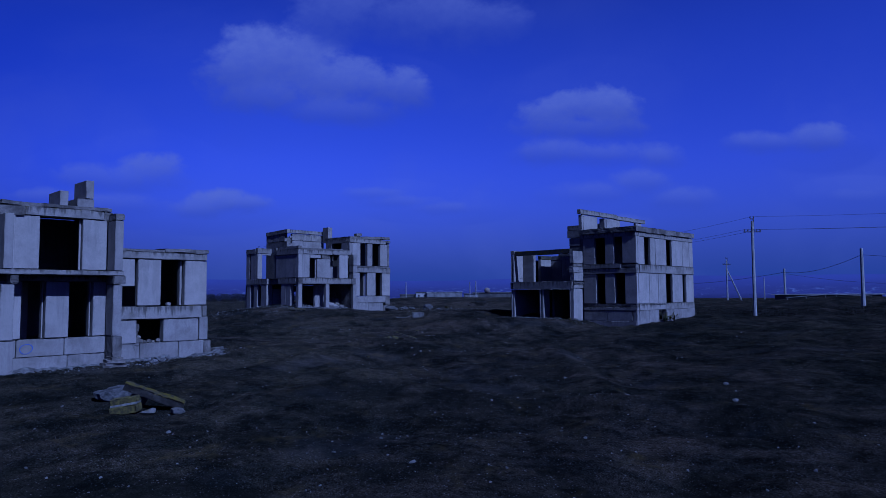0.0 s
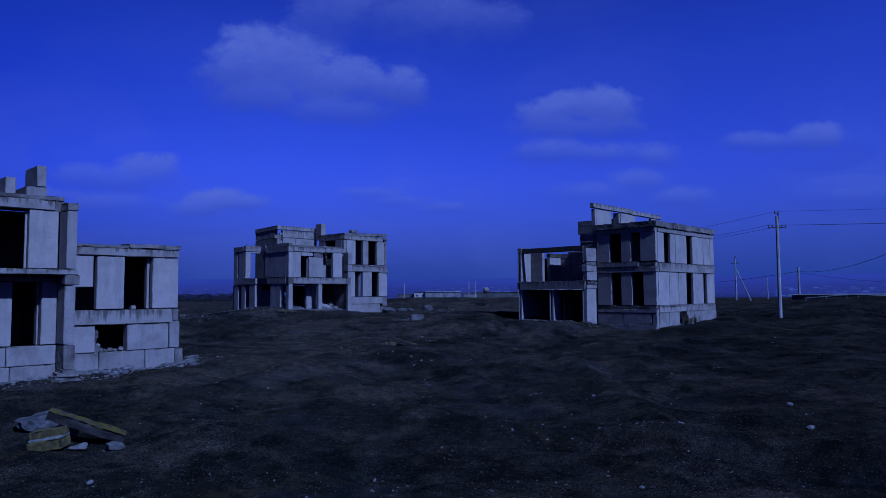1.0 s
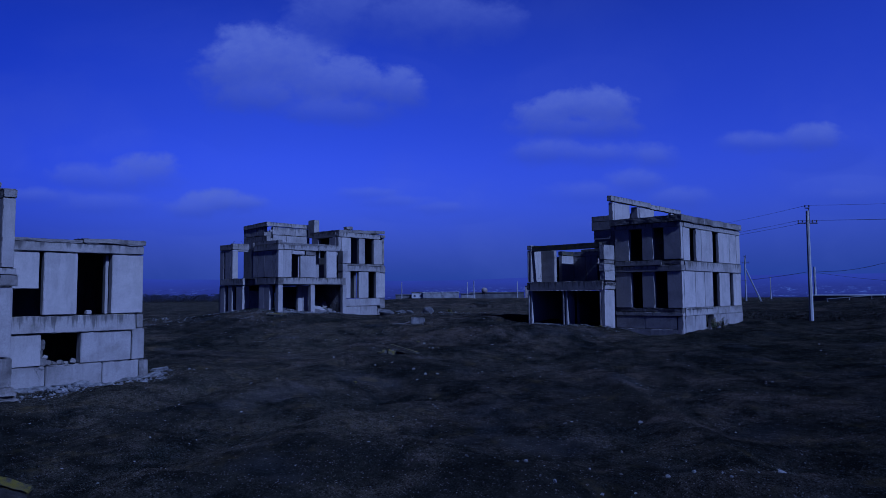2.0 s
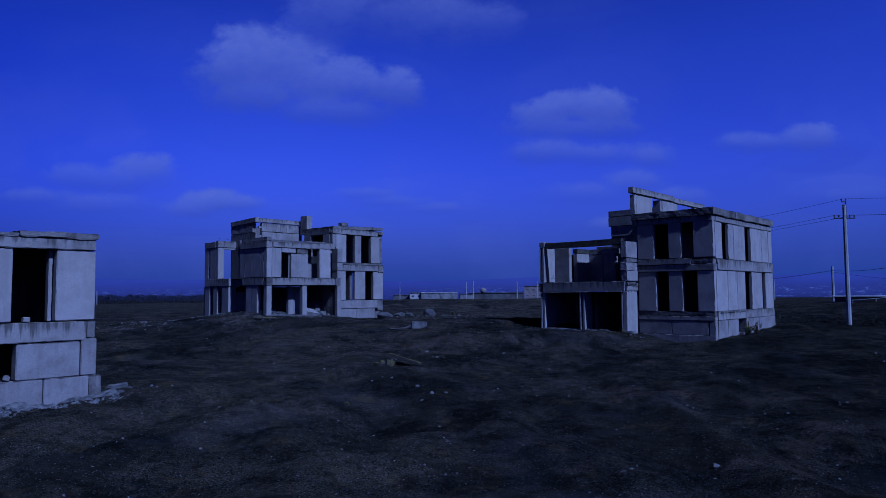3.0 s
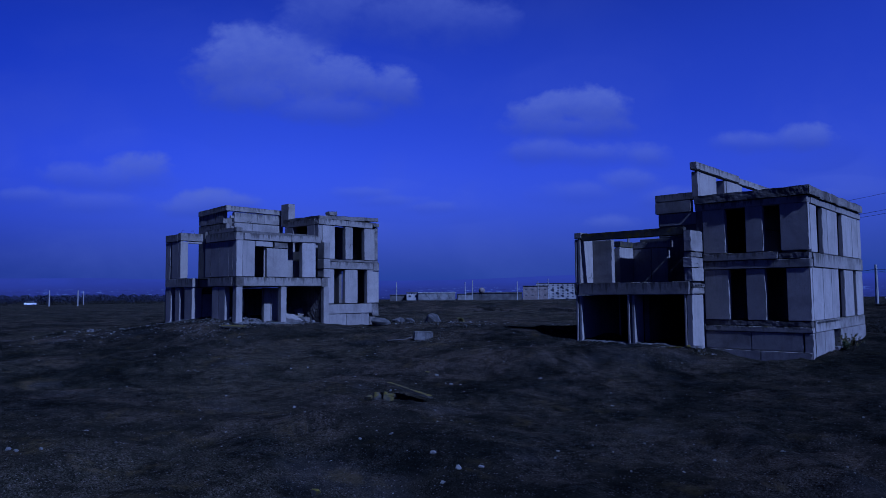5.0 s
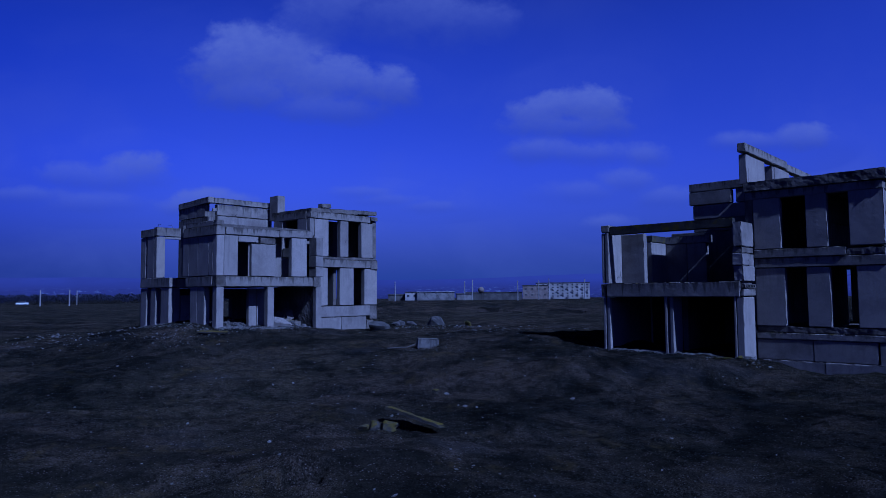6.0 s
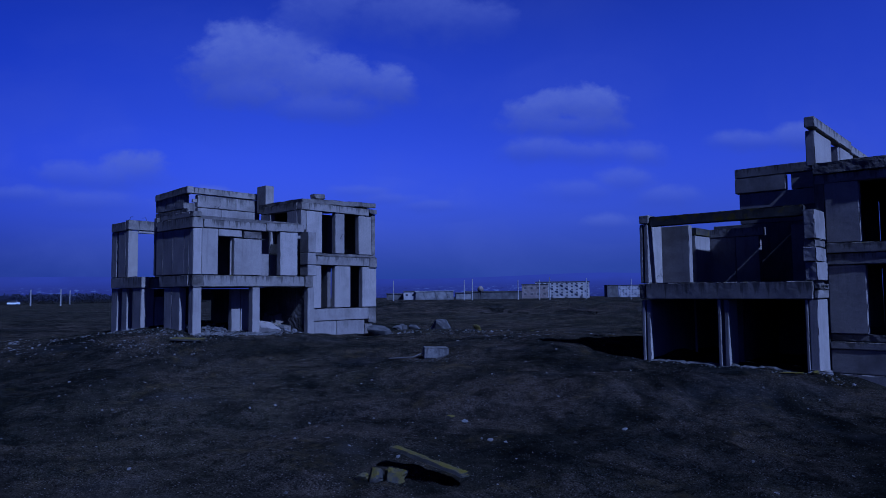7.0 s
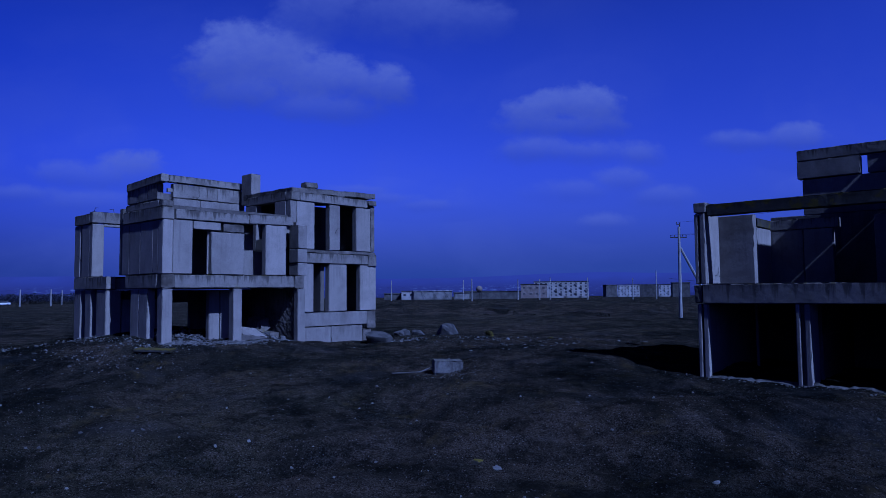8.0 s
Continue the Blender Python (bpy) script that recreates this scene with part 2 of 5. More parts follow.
    c = n.mix(n.math("MULTIPLY", chip, n.ramp(pick, 0.66, 0.76)), c, (0.125, 0.122, 0.118))
    # trodden bare earth and the brightened spots against damp low turf
    flat = n.vec("MULTIPLY", p, (1.0, 1.0, 0.0))
    bare = n.math("ADD", n.math("MULTIPLY", n.noise(flat, 0.24, 6, 0.64, 1.6), 0.62), n.math("MULTIPLY", n.noise(flat, 0.95, 6, 0.7, 0.9), 0.38))
    for bx, by, reach in PALE_SPOTS:
        away = n.vec("LENGTH", n.vec("SUBTRACT", flat, (bx, by, 0.0)))
        bare = n.math("ADD", bare, n.math("MULTIPLY", n.ramp(away, reach, 0.3 * reach), 0.1))
    c = n.mix(1.0, c, n.mix(n.ramp(bare, 0.4, 0.6), (0.35, 0.39, 0.46), (0.86, 0.83, 0.87)), "MULTIPLY")
    h = n.math("ADD", n.math("MULTIPLY", sml, 1.6), n.math("ADD", n.math("MULTIPLY", fine, 0.85), n.math("MULTIPLY", tuft, 0.55)))
    finish(n, c, 1.0, h, 1.0, 0.09, shine=0.0, matt=1.0)
    return m


def plain(name, a, b, scale=5.0, rough=0.8, relief=0.3, metal=0.0):
    """Two-tone mottled surface with a little relief."""
    m, n = material(name)
    p = n.vec("ADD", n.add("ShaderNodeTexCoord").outputs["Object"], n.add("ShaderNodeObjectInfo").outputs["Location"])
    mid, fine = n.noise(p, scale, 5, 0.6), n.noise(p, scale * 8, 3, 0.7)
    c = n.mix(n.ramp(mid, 0.35, 0.68), a, b)
    c = n.mix(n.ramp(fine, 0.4, 0.75, 0.0, 0.3), c, tuple(0.4 * v for v in a))
    finish(n, c, rough, n.math("ADD", mid, n.math("MULTIPLY", fine, 0.4)), relief, 0.02, metal)
    return m


def stony(name, a, b):
    """Pale stones, each its own shade."""
    m, n = material(name)
    g = n.add("ShaderNodeNewGeometry")
    each = g.outputs["Random Per Island"]
    fine = n.noise(g.outputs["Position"], 30.0, 4, 0.7)
    c = n.mix(each, a, b)
    c = n.mix(n.ramp(fine, 0.4, 0.7, 0.0, 0.4), c, tuple(0.4 * v for v in a))
    finish(n, c, 0.9, fine, 0.5, 0.02)
    return m


SOIL = make_soil()
RUBBLEHEAP = plain("crumbled_cement", (0.02, 0.02, 0.0195), (0.06, 0.059, 0.058), 6.0, 0.95, 1.0)
ROCK = plain("boulder_stone", (0.02, 0.0195, 0.019), (0.055, 0.053, 0.051), 2.2, 0.9, 0.8)
PALE = stony("pale_rubble", (0.03, 0.029, 0.028), (0.12, 0.118, 0.115))
RUBBLE = stony("grey_rubble", (0.03, 0.029, 0.028), (0.115, 0.112, 0.108))
POLE = plain("pole_concrete", (0.15, 0.148, 0.145), (0.21, 0.207, 0.204), 1.5, 0.85, 0.2)
IRON = plain("dark_iron", (0.02, 0.019, 0.018), (0.04, 0.036, 0.032), 6.0, 0.6, 0.2, 0.5)
GLASSY = plain("insulator_glaze", (0.03, 0.028, 0.026), (0.06, 0.055, 0.05), 9.0, 0.25, 0.1)
BRICK = plain("dull_brick", (0.1, 0.085, 0.075), (0.16, 0.14, 0.125), 0.4, 0.9, 0.3)
PLASTER = plain("faded_plaster", (0.17, 0.165, 0.155), (0.26, 0.25, 0.235), 0.12, 0.9, 0.2)
WHITEWASH = plain("whitewash", (0.26, 0.255, 0.25), (0.36, 0.355, 0.35), 0.15, 0.9, 0.2)
SHEDWALL = plain("grey_render", (0.075, 0.073, 0.07), (0.15, 0.147, 0.142), 0.25, 0.9, 0.3)
DARKWALL = plain("dark_shed_wall", (0.035, 0.034, 0.033), (0.07, 0.068, 0.064), 0.3, 0.9, 0.2)
VOID = plain("dark_window", (0.03, 0.03, 0.032), (0.06, 0.06, 0.063), 0.5, 0.35, 0.05)
SHEET = plain("corrugated_sheet", (0.16, 0.16, 0.165), (0.28, 0.28, 0.285), 0.5, 0.6, 0.2)
TWIG = plain("dry_shrub", (0.006, 0.006, 0.005), (0.02, 0.018, 0.012), 3.0, 0.95, 0.5)
# haze of the distance is put into this wood's blue-grey colour
HAZEWOOD = plain("haze_tinted_wood", (0.012, 0.0125, 0.024), (0.02, 0.021, 0.036), 0.3, 0.95, 0.2)
HERB = plain("yellow_weed", (0.025, 0.024, 0.008), (0.1, 0.085, 0.014), 9.0, 0.9, 0.4)
LEAF = plain("green_weed", (0.025, 0.035, 0.014), (0.06, 0.07, 0.022), 9.0, 0.9, 0.4)
CARPAINT = plain("white_car_paint", (0.6, 0.6, 0.6), (0.66, 0.66, 0.66), 1.0, 0.3, 0.0)
# near-black colour that stands for the shade inside slab cores
HOLE_SHADE = plain("hole_shade", (0.006, 0.006, 0.006), (0.012, 0.012, 0.011), 8.0, 1.0, 0.1)
BLUEPAINT = plain("blue_paint", (0.03, 0.05, 0.2), (0.05, 0.075, 0.26), 6.0, 0.6, 0.1)


KERB = plain("olive_paint", (0.022, 0.02, 0.009), (0.075, 0.066, 0.014), 7.0, 0.9, 0.9)
WHITEBAND = plain("chalk_paint", (0.07, 0.07, 0.064), (0.15, 0.15, 0.138), 7.0, 0.9, 0.6)
TURFED = concrete("moss_patched_slab", (0.045, 0.043, 0.039), (0.015, 0.0145, 0.012), 0.9, 0.2, 1.1, 1.6)
SPALLED = concrete("spalled_beam", (0.045, 0.042, 0.036), (0.012, 0.011, 0.01), 1.0, 0.2, 0.9, 2.0)


def make_distance():
    """Plain and hills under the horizon, haze painted into a glowing colour, with the pale specks of a far town."""
    m, n = material("glowing_haze_distance")
    p = n.add("ShaderNodeNewGeometry").outputs["Position"]
    z = n.add("ShaderNodeSeparateXYZ", {0: p}).outputs[2]
    q = n.vec("MULTIPLY", p, (1.0, 1.0, 4.5))
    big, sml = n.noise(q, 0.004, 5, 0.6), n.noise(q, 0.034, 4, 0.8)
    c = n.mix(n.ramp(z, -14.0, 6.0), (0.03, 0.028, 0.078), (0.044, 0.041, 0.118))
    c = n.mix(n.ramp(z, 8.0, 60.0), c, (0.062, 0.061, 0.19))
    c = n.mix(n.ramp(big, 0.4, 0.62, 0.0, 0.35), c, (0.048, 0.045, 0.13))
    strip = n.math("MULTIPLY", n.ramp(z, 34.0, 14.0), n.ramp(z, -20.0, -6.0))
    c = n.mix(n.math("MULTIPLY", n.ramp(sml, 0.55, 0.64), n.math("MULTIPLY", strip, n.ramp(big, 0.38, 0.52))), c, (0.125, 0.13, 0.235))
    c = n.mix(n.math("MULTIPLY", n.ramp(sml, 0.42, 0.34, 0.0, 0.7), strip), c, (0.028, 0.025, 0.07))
    # the backdrop glows evenly with its painted haze and takes no sun
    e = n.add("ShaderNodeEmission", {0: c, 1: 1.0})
    n.add("ShaderNodeOutputMaterial", {0: e})
    return m


DISTANCE = make_distance()

# ---------------------------------------------------------------- mesh helpers


def part(name, bm, mat, parent=None, label=""):
    """Links a bmesh, or ready mesh data, as one mesh object under a thing."""
    if isinstance(bm, bmesh.types.BMesh):
        me = bpy.data.meshes.new(name)
        bm.to_mesh(me)
        bm.free()
    else:
        me = bm
    if not me.materials:
        me.materials.append(mat)
    ob = new(name, me)
    if parent is not None:
        ob.parent = parent
    return tagged(ob, label)


def thing(name, place=(0, 0, 0), label="", category="", group="", turn=0.0):
    ob = new(name)
    ob.empty_display_size = 0.3
    ob.matrix_world = pose(*place, 0, 0, turn)
    return tagged(ob, label, category, group)


def steps(a, b, lip, pitch):
    """Lattice from a to b with narrow cells along both edges."""
    n = max(1, int(round((b - a - 2 * lip) / pitch)))
    return [a] + [a + lip + (b - a - 2 * lip) * i / n for i in range(n + 1)] + [b]


def worn_box(sx, sy, sz, chip=0.03, pitch=0.16, seed=0.0, bulge=0.002, lip=0.025):
    """A cast block of that size, centred, with worn and chipped arrises."""
    lip = min(lip, sx / 4, sy / 4, sz / 4)
    ax = [steps(-s / 2, s / 2, lip, pitch) for s in (sx, sy, sz)]
    last = [len(a) - 1 for a in ax]
    index, verts, faces = {}, [], []

    def vert(i, j, k):
        if (i, j, k) in index:
            return index[i, j, k]
        p = [ax[0][i], ax[1][j], ax[2][k]]
        ends = [d for d, v in enumerate((i, j, k)) if v in (0, last[d])]
        q = Vector(p) + Vector((seed * 7.3, seed * 3.1, seed * 5.7))
        if len(ends) >= 2:
            wear = chip * (0.15 + 0.9 * abs(noise.noise(q * 3.5)) ** 1.5 + 5.0 * max(0.0, noise.noise(q * 1.6) - 0.2) + 4.0 * max(0.0, noise.noise(q * 6.0) - 0.18))
            wear = min(wear, 0.3 * min(sx, sy, sz))
            for d in ends:
                p[d] -= math.copysign(wear * (0.7 + 0.6 * abs(noise.noise(q * 5 + Vector((d * 9, 0, 0))))), p[d])
        else:
            p[ends[0]] += bulge * noise.noise(q * 1.1) + 0.4 * bulge * noise.noise(q * 6)
        index[i, j, k] = len(verts)
        verts.append(p)
        return index[i, j, k]

    for d in range(3):
        e, f = (d + 1) % 3, (d + 2) % 3
        for side in (0, last[d]):
            for a in range(last[e]):
                for b in range(last[f]):
                    quad = []
                    for da, db in ((0, 0), (1, 0), (1, 1), (0, 1)):
                        ijk = [0, 0, 0]
                        ijk[d], ijk[e], ijk[f] = side, a + da, b + db
                        quad.append(vert(*ijk))
                    faces.append(quad if side else quad[::-1])
    me = bpy.data.meshes.new("block")
    me.from_pydata(verts, [], faces)
    return me


count = [0]


def block(parent, name, x, y, z, mat, chip=0.03, tilt=(0, 0, 0), label="", pitch=0.115, bulge=0.002):
    """A worn block between the given x, y and z limits (world metres) as a part of parent."""
    count[0] += 1
    if mat is ROUGH:
        chip, bulge, pitch = 1.7 * chip, max(bulge, 0.045), 0.1
    elif mat is not DIM:
        chip, bulge = 1.45 * chip, max(bulge, 0.012 if mat is BEAM or mat is MOSSY else 0.006)
    me = worn_box(x[1] - x[0], y[1] - y[0], z[1] - z[0], chip, pitch, count[0] * 0.731, bulge)
    ob = part(name, me, mat, parent, label)
    base = parent.matrix_world.translation if parent else Vector()
    ob.matrix_local = pose((x[0] + x[1]) / 2 - base.x, (y[0] + y[1]) / 2 - base.y, (z[0] + z[1]) / 2 - base.z, *tilt)
    return ob


def box_into(bm, x, y, z, turn=None):
    made = bmesh.ops.create_cube(bm, size=1.0)["verts"]
    m = Matrix.LocRotScale(((x[0] + x[1]) / 2, (y[0] + y[1]) / 2, (z[0] + z[1]) / 2), None, (x[1] - x[0], y[1] - y[0], z[1] - z[0]))
    bmesh.ops.transform(bm, matrix=(turn or Matrix()) @ m, verts=made)
    return made


def rod_into(bm, a, b, r0, r1=None, seg=8):
    """A tapered round rod from a to b."""
    a, b = Vector(a), Vector(b)
    made = bmesh.ops.create_cone(bm, cap_ends=True, segments=seg, radius1=r0, radius2=r0 if r1 is None else r1, depth=(b - a).length)["verts"]
    bmesh.ops.transform(bm, matrix=Matrix.Translation((a + b) / 2) @ (b - a).to_track_quat("Z", "Y").to_matrix().to_4x4(), verts=made)
    return made


def lump(size, seed, detail=2, rough=0.35, squash=1.0, cuts=0):
    """An angular stone, about size metres across."""
    bm = bmesh.new()
    bmesh.ops.create_icosphere(bm, subdivisions=detail, radius=size / 2)
    off = Vector((seed * 3.7, seed * 1.9, seed * 2.3))
    for v in bm.verts:
        d = v.co.normalized()
        v.co *= 1 + rough * noise.noise(d * 1.3 + off) + 0.35 * rough * noise.noise(d * 3.4 + off)
        v.co.z *= squash
    rng = random.Random(int(seed * 100))
    for _ in range(cuts):
        d = Vector((rng.gauss(0, 1), rng.gauss(0, 1), rng.gauss(0.3, 1) * 0.9)).normalized()
        reach = size * rng.uniform(0.27, 0.42) * (1 - (1 - squash) * abs(d.z))
        for v in bm.verts:
            over = v.co.dot(d) - reach
            if over > 0:
                v.co -= d * over * 0.92
    return bm


# ---------------------------------------------------------------- ground

MOUNDS = [(-55.7, 38.6, 1.5, 0.2), (-55.3, 43.2, 1.5, -0.18), (-55.6, 48.6, 2.2, -0.42), (-30.8, 47.9, 1.6, 0.34), (-35.2, 47.8, 2.2, 0.13),
          (-28.3, 49.9, 1.2, -0.3), (-25.2, 60.6, 2.0, 0.24), (-35.7, 15.8, 2.4, -0.14), (-24, 98.5, 8, 0.85), (-54.2, 88, 6, 0.7), (-61, 44, 7, 1.16), (-44, 51, 7, 0.99), (-32, 53, 8, 0.24), (-24, 30, 11, -0.46), (0, 5, 25, -1.87), (-32, 8, 9, -0.21),
          (-48, 28, 9, -0.30), (-36, 20, 9, 0.11), (-22, 68, 7, 0.38), (-66, 40, 7, 0.54), (-15, 15, 12, 0.41), (-56, 38.5, 4, 0.42),
          (-55.5, 56, 5, 0.3), (-6, 104, 17, 1.5), (-40, 118, 15, 1.1), (-66.5, 91, 3.2, 0.9), (-72, 90, 2.5, 0.5),
          (-111, 92, 9, 0.8), (-103.5, 98.4, 8, 0.85), (-97, 104, 8, 0.85), (-90, 110, 8, 0.85), (-83, 115, 8, 0.85), (-76, 119, 8, 0.85), (-67, 121, 9, 0.8)]
# trodden ridges (+) and wheel ruts (-): height, half width, line
TRACKS = [(0.30, 0.55, ((-24.5, 35.5), (-23.2, 34.0), (-19.8, 29.9), (-17.8, 27.9), (-14.7, 24.6), (-12.5, 22.4))),
          (-0.28, 1.1, ((-20.0, 33.5), (-17.2, 30.0), (-13.2, 26.2))), (0.24, 0.75, ((-32.0, 25.0), (-30.5, 23.4), (-29.2, 20.1), (-28.0, 17.0), (-26.6, 14.6))),
          (-0.26, 0.6, ((-34.0, 25.5), (-33.5, 23.2), (-32.1, 19.7), (-30.6, 17.4), (-29.2, 14.9), (-28.0, 12.0))), (0.2, 0.7, ((-33.7, 28.0), (-33.2, 24.2), (-34.2, 21.3))),
          (-0.28, 0.65, ((-27.0, 25.0), (-25.5, 22.5), (-24.2, 19.7), (-23.5, 17.1), (-22.5, 13.0))), (0.38, 1.8, ((-31.8, 29.2), (-28.5, 27.5))),
          (0.28, 1.1, ((-22.4, 20.6), (-22.0, 17.5))), (0.34, 1.2, ((-22.7, 30.2), (-20.8, 32.2))), (0.34, 1.3, ((-16.0, 30.3), (-14.3, 31.1))),
          (0.3, 0.9, ((-20.2, 12.3), (-20.4, 15.3), (-18.9, 17.5), (-15.4, 18.0))), (-0.42, 0.9, ((-11.2, 23.8), (-8.4, 23.3))), (-0.3, 0.8, ((-28.6, 26.0), (-26.8, 23.6))),
          (0.26, 0.65, ((-12.6, 19.6), (-9.7, 21.2), (-7.0, 21.4))), (-0.22, 0.5, ((-13.5, 18.2), (-10.0, 19.6), (-6.0, 19.8))), (0.24, 0.65, ((-33.0, 20.6), (-28.1, 21.0), (-23.6, 19.4))),
          (0.26, 0.55, ((-41.6, 35.6), (-40.2, 37.9), (-36.8, 38.9), (-34.4, 40.2))), (0.34, 1.4, ((-35.2, 42.4), (-33.2, 43.8))), (0.24, 1.1, ((-37.5, 31.5), (-38.6, 33.2))),
          (0.36, 1.5, ((-50.1, 30.8), (-52.0, 32.2))), (-0.28, 0.75, ((-48.5, 25.0), (-46.9, 27.0), (-45.2, 29.7), (-42.9, 32.7), (-41.1, 34.4))),
          (0.3, 0.8, ((-38.2, 41.0), (-35.6, 42.8), (-31.3, 45.3))), (-0.28, 0.6, ((-42.2, 39.6), (-40.7, 39.6), (-38.4, 39.4), (-36.4, 39.9))),
          (-0.3, 0.7, ((-6.0, 14.0), (-8.5, 16.6), (-12.0, 16.4), (-15.0, 13.5))), (0.25, 0.6, ((-24.0, 26.6), (-21.0, 24.0), (-17.0, 22.6))),
          (-0.8, 0.9, ((-30.0, 68.5), (-18.7, 70.6), (-12.0, 74.0), (6.0, 80.0))), (0.45, 2.2, ((-32.0, 73.0), (-18.0, 75.5), (-10.0, 79.0), (8.0, 85.0))),
          (0.4, 2.2, ((-38.0, 88.5), (-28.0, 90.5), (-16.0, 91.5), (0.0, 94.0))), (-0.45, 0.7, ((-86.0, 98.6), (-76.0, 95.6), (-67.5, 90.0), (-62.4, 92.5))), (0.9, 1.5, ((-72.0, 104.5), (-69.5, 108.6), (-66.0, 108.2)))]
PITS = [(-34.52, 32.76, 24.0, 0.68, 0.34, 0.95, 0.0), (-32.3, 27.25, 40.0, 0.42, 0.26, 0.6, 0.22)]     # centre, heading, half length, half width, depth, turf lip


def land(x, y):
    """Height of the ground without its small bumps; it falls away far out on the plain."""
    z = 1.95 - 0.0075 * np.maximum(0.0, np.hypot(x + 20, y - 20) - 230.0)
    for u, v, s, a in MOUNDS:
        z = z + a * np.exp(-((x - u) ** 2 + (y - v) ** 2) / (2 * s * s))
    return z


def trodden(x, y):
    """Ridges and ruts, each fading off from its line."""
    z = np.zeros_like(x)
    for high, wide, line in TRACKS:
        us, vs = [q[0] for q in line], [q[1] for q in line]
        near = np.flatnonzero((x > min(us) - 3 * wide) & (x < max(us) + 3 * wide) & (y > min(vs) - 3 * wide) & (y < max(vs) + 3 * wide))
        if not len(near):
            continue
        px, py, best = x[near], y[near], np.full(len(near), 1e9)
        for (ax, ay), (bx, by) in zip(line, line[1:]):
            dx, dy = bx - ax, by - ay
            f = np.clip(((px - ax) * dx + (py - ay) * dy) / (dx * dx + dy * dy), 0, 1)
            best = np.minimum(best, (px - ax - f * dx) ** 2 + (py - ay - f * dy) ** 2)
        z[near] += high * np.exp(-best / (2 * wide * wide))
    return z


def hollow(x, y):
    """Depth of the small pits."""
    deep = 0.0
    for cx, cy, turn, long, wide, depth, lip in PITS:
        if abs(x - cx) + abs(y - cy) > 2.5:
            continue
        a = radians(turn)
        u = (x - cx) * math.cos(a) + (y - cy) * math.sin(a)
        v = (y - cy) * math.cos(a) - (x - cx) * math.sin(a)
        edge = max(abs(u) - long, abs(v) - wide) + 0.06 * noise.noise(Vector((u * 5, v * 5, cx)))
        deep += depth * min(1.0, max(0.0, 0.5 - edge / 0.12)) - lip * math.exp(-(u / 0.6) ** 2 - ((v - wide - 0.35) / 0.28) ** 2)
    return deep


def small_bumps(x, y):
    """Hummocks, hoof-sized dents and clods."""
    p = Vector((x, y, 0))
    far = 1.0 / (1.0 + ((x + 30) ** 2 + (y - 40) ** 2) / 20000.0)
    near = max(0.0, 1.0 - ((x + 30) ** 2 + (y - 30) ** 2) / 6000.0)
    z = 0.2 * noise.noise(p * 0.16) + 0.17 * noise.noise(p * 0.4 + Vector((7, 3, 1))) + 0.075 * noise.noise(p * 1.1 + Vector((2, 9, 4))) + 0.03 * noise.noise(p * 2.7 + Vector((5, 1, 8)))
    if near > 0:
        q = p + Vector((noise.noise(p * 0.5), noise.noise(p * 0.5 + Vector((3, 3, 3))), 0)) * 0.9
        z += near * (0.17 * (0.25 - abs(noise.noise(q * 0.55 + Vector((1, 4, 2))))) + 0.035 * noise.noise(q * 4.3) + 0.02 * noise.noise(p * 7.5))
    return far * z - hollow(x, y)


def heights(x, y):
    """Ground heights at arrays of places."""
    return land(x, y) + trodden(x, y) + np.array([small_bumps(a, b) for a, b in zip(x.tolist(), y.tolist())])


def ground_height(x, y):
    return float(heights(np.array([float(x)]), np.array([float(y)]))[0])


def lattice(lo, hi, pitch, reach, grow=1.22):
    """Even steps from lo to hi, then ever longer ones out to reach."""
    mid = list(np.arange(lo, hi, pitch))
    out, d, step = [], 0.0, pitch
    while d < reach:
        step *= grow
        d += step
        out.append(d)
    return [lo - v for v in reversed(out)] + mid + [hi + v for v in out]


def make_ground():
    xs, ys = lattice(-62, 2, 0.14, 2600), lattice(5, 58, 0.14, 2600)
    # finer steps round the pits
    for cx, cy, *_ in PITS:
        xs = sorted(set(xs + list(np.arange(cx - 0.9, cx + 0.9, 0.07))))
        ys = sorted(set(ys + list(np.arange(cy - 0.9, cy + 0.9, 0.07))))
    gx, gy = (g.ravel() for g in np.meshgrid(xs, ys))
    verts = np.column_stack((gx, gy, heights(gx, gy))).tolist()
    nx = len(xs)
    faces = [(j * nx + i, j * nx + i + 1, (j + 1) * nx + i + 1, (j + 1) * nx + i) for j in range(len(ys) - 1) for i in range(nx - 1)]
    me = bpy.data.meshes.new("ground")
    me.from_pydata(verts, [], faces)
    me.shade_smooth()
    ob = part("ground", me, SOIL)
    return tagged(ob, "dark trodden soil with thin dry grass and stone chips", "ground", kind="structure")


make_ground()


def make_distant_hills():
    """A ring of low hills far off, closing the plain."""
    bm = bmesh.new()
    n, rows = 360, []
    for i in range(n):
        a = 2 * math.pi * i / n
        r = 2450.0
        c = Vector((math.cos(a), math.sin(a), 0))
        top = 62 + 20 * noise.noise(c * 3.1) + 4 * noise.noise(c * 11)
        rows.append([bm.verts.new((c.x * r - 30, c.y * r + 40, z)) for z in (-30, 0, 20, 45, top)])
    for i in range(n):
        a, b = rows[i], rows[(i + 1) % n]
        for k in range(4):
            bm.faces.new((a[k], a[k + 1], b[k + 1], b[k]))
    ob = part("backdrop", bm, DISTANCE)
    return tagged(ob, "hazy blue distant hills with a far town below", "hills", kind="structure")


make_distant_hills()

# ---------------------------------------------------------------- house with a garage wing

T = 0.34     # thickness of wall panels


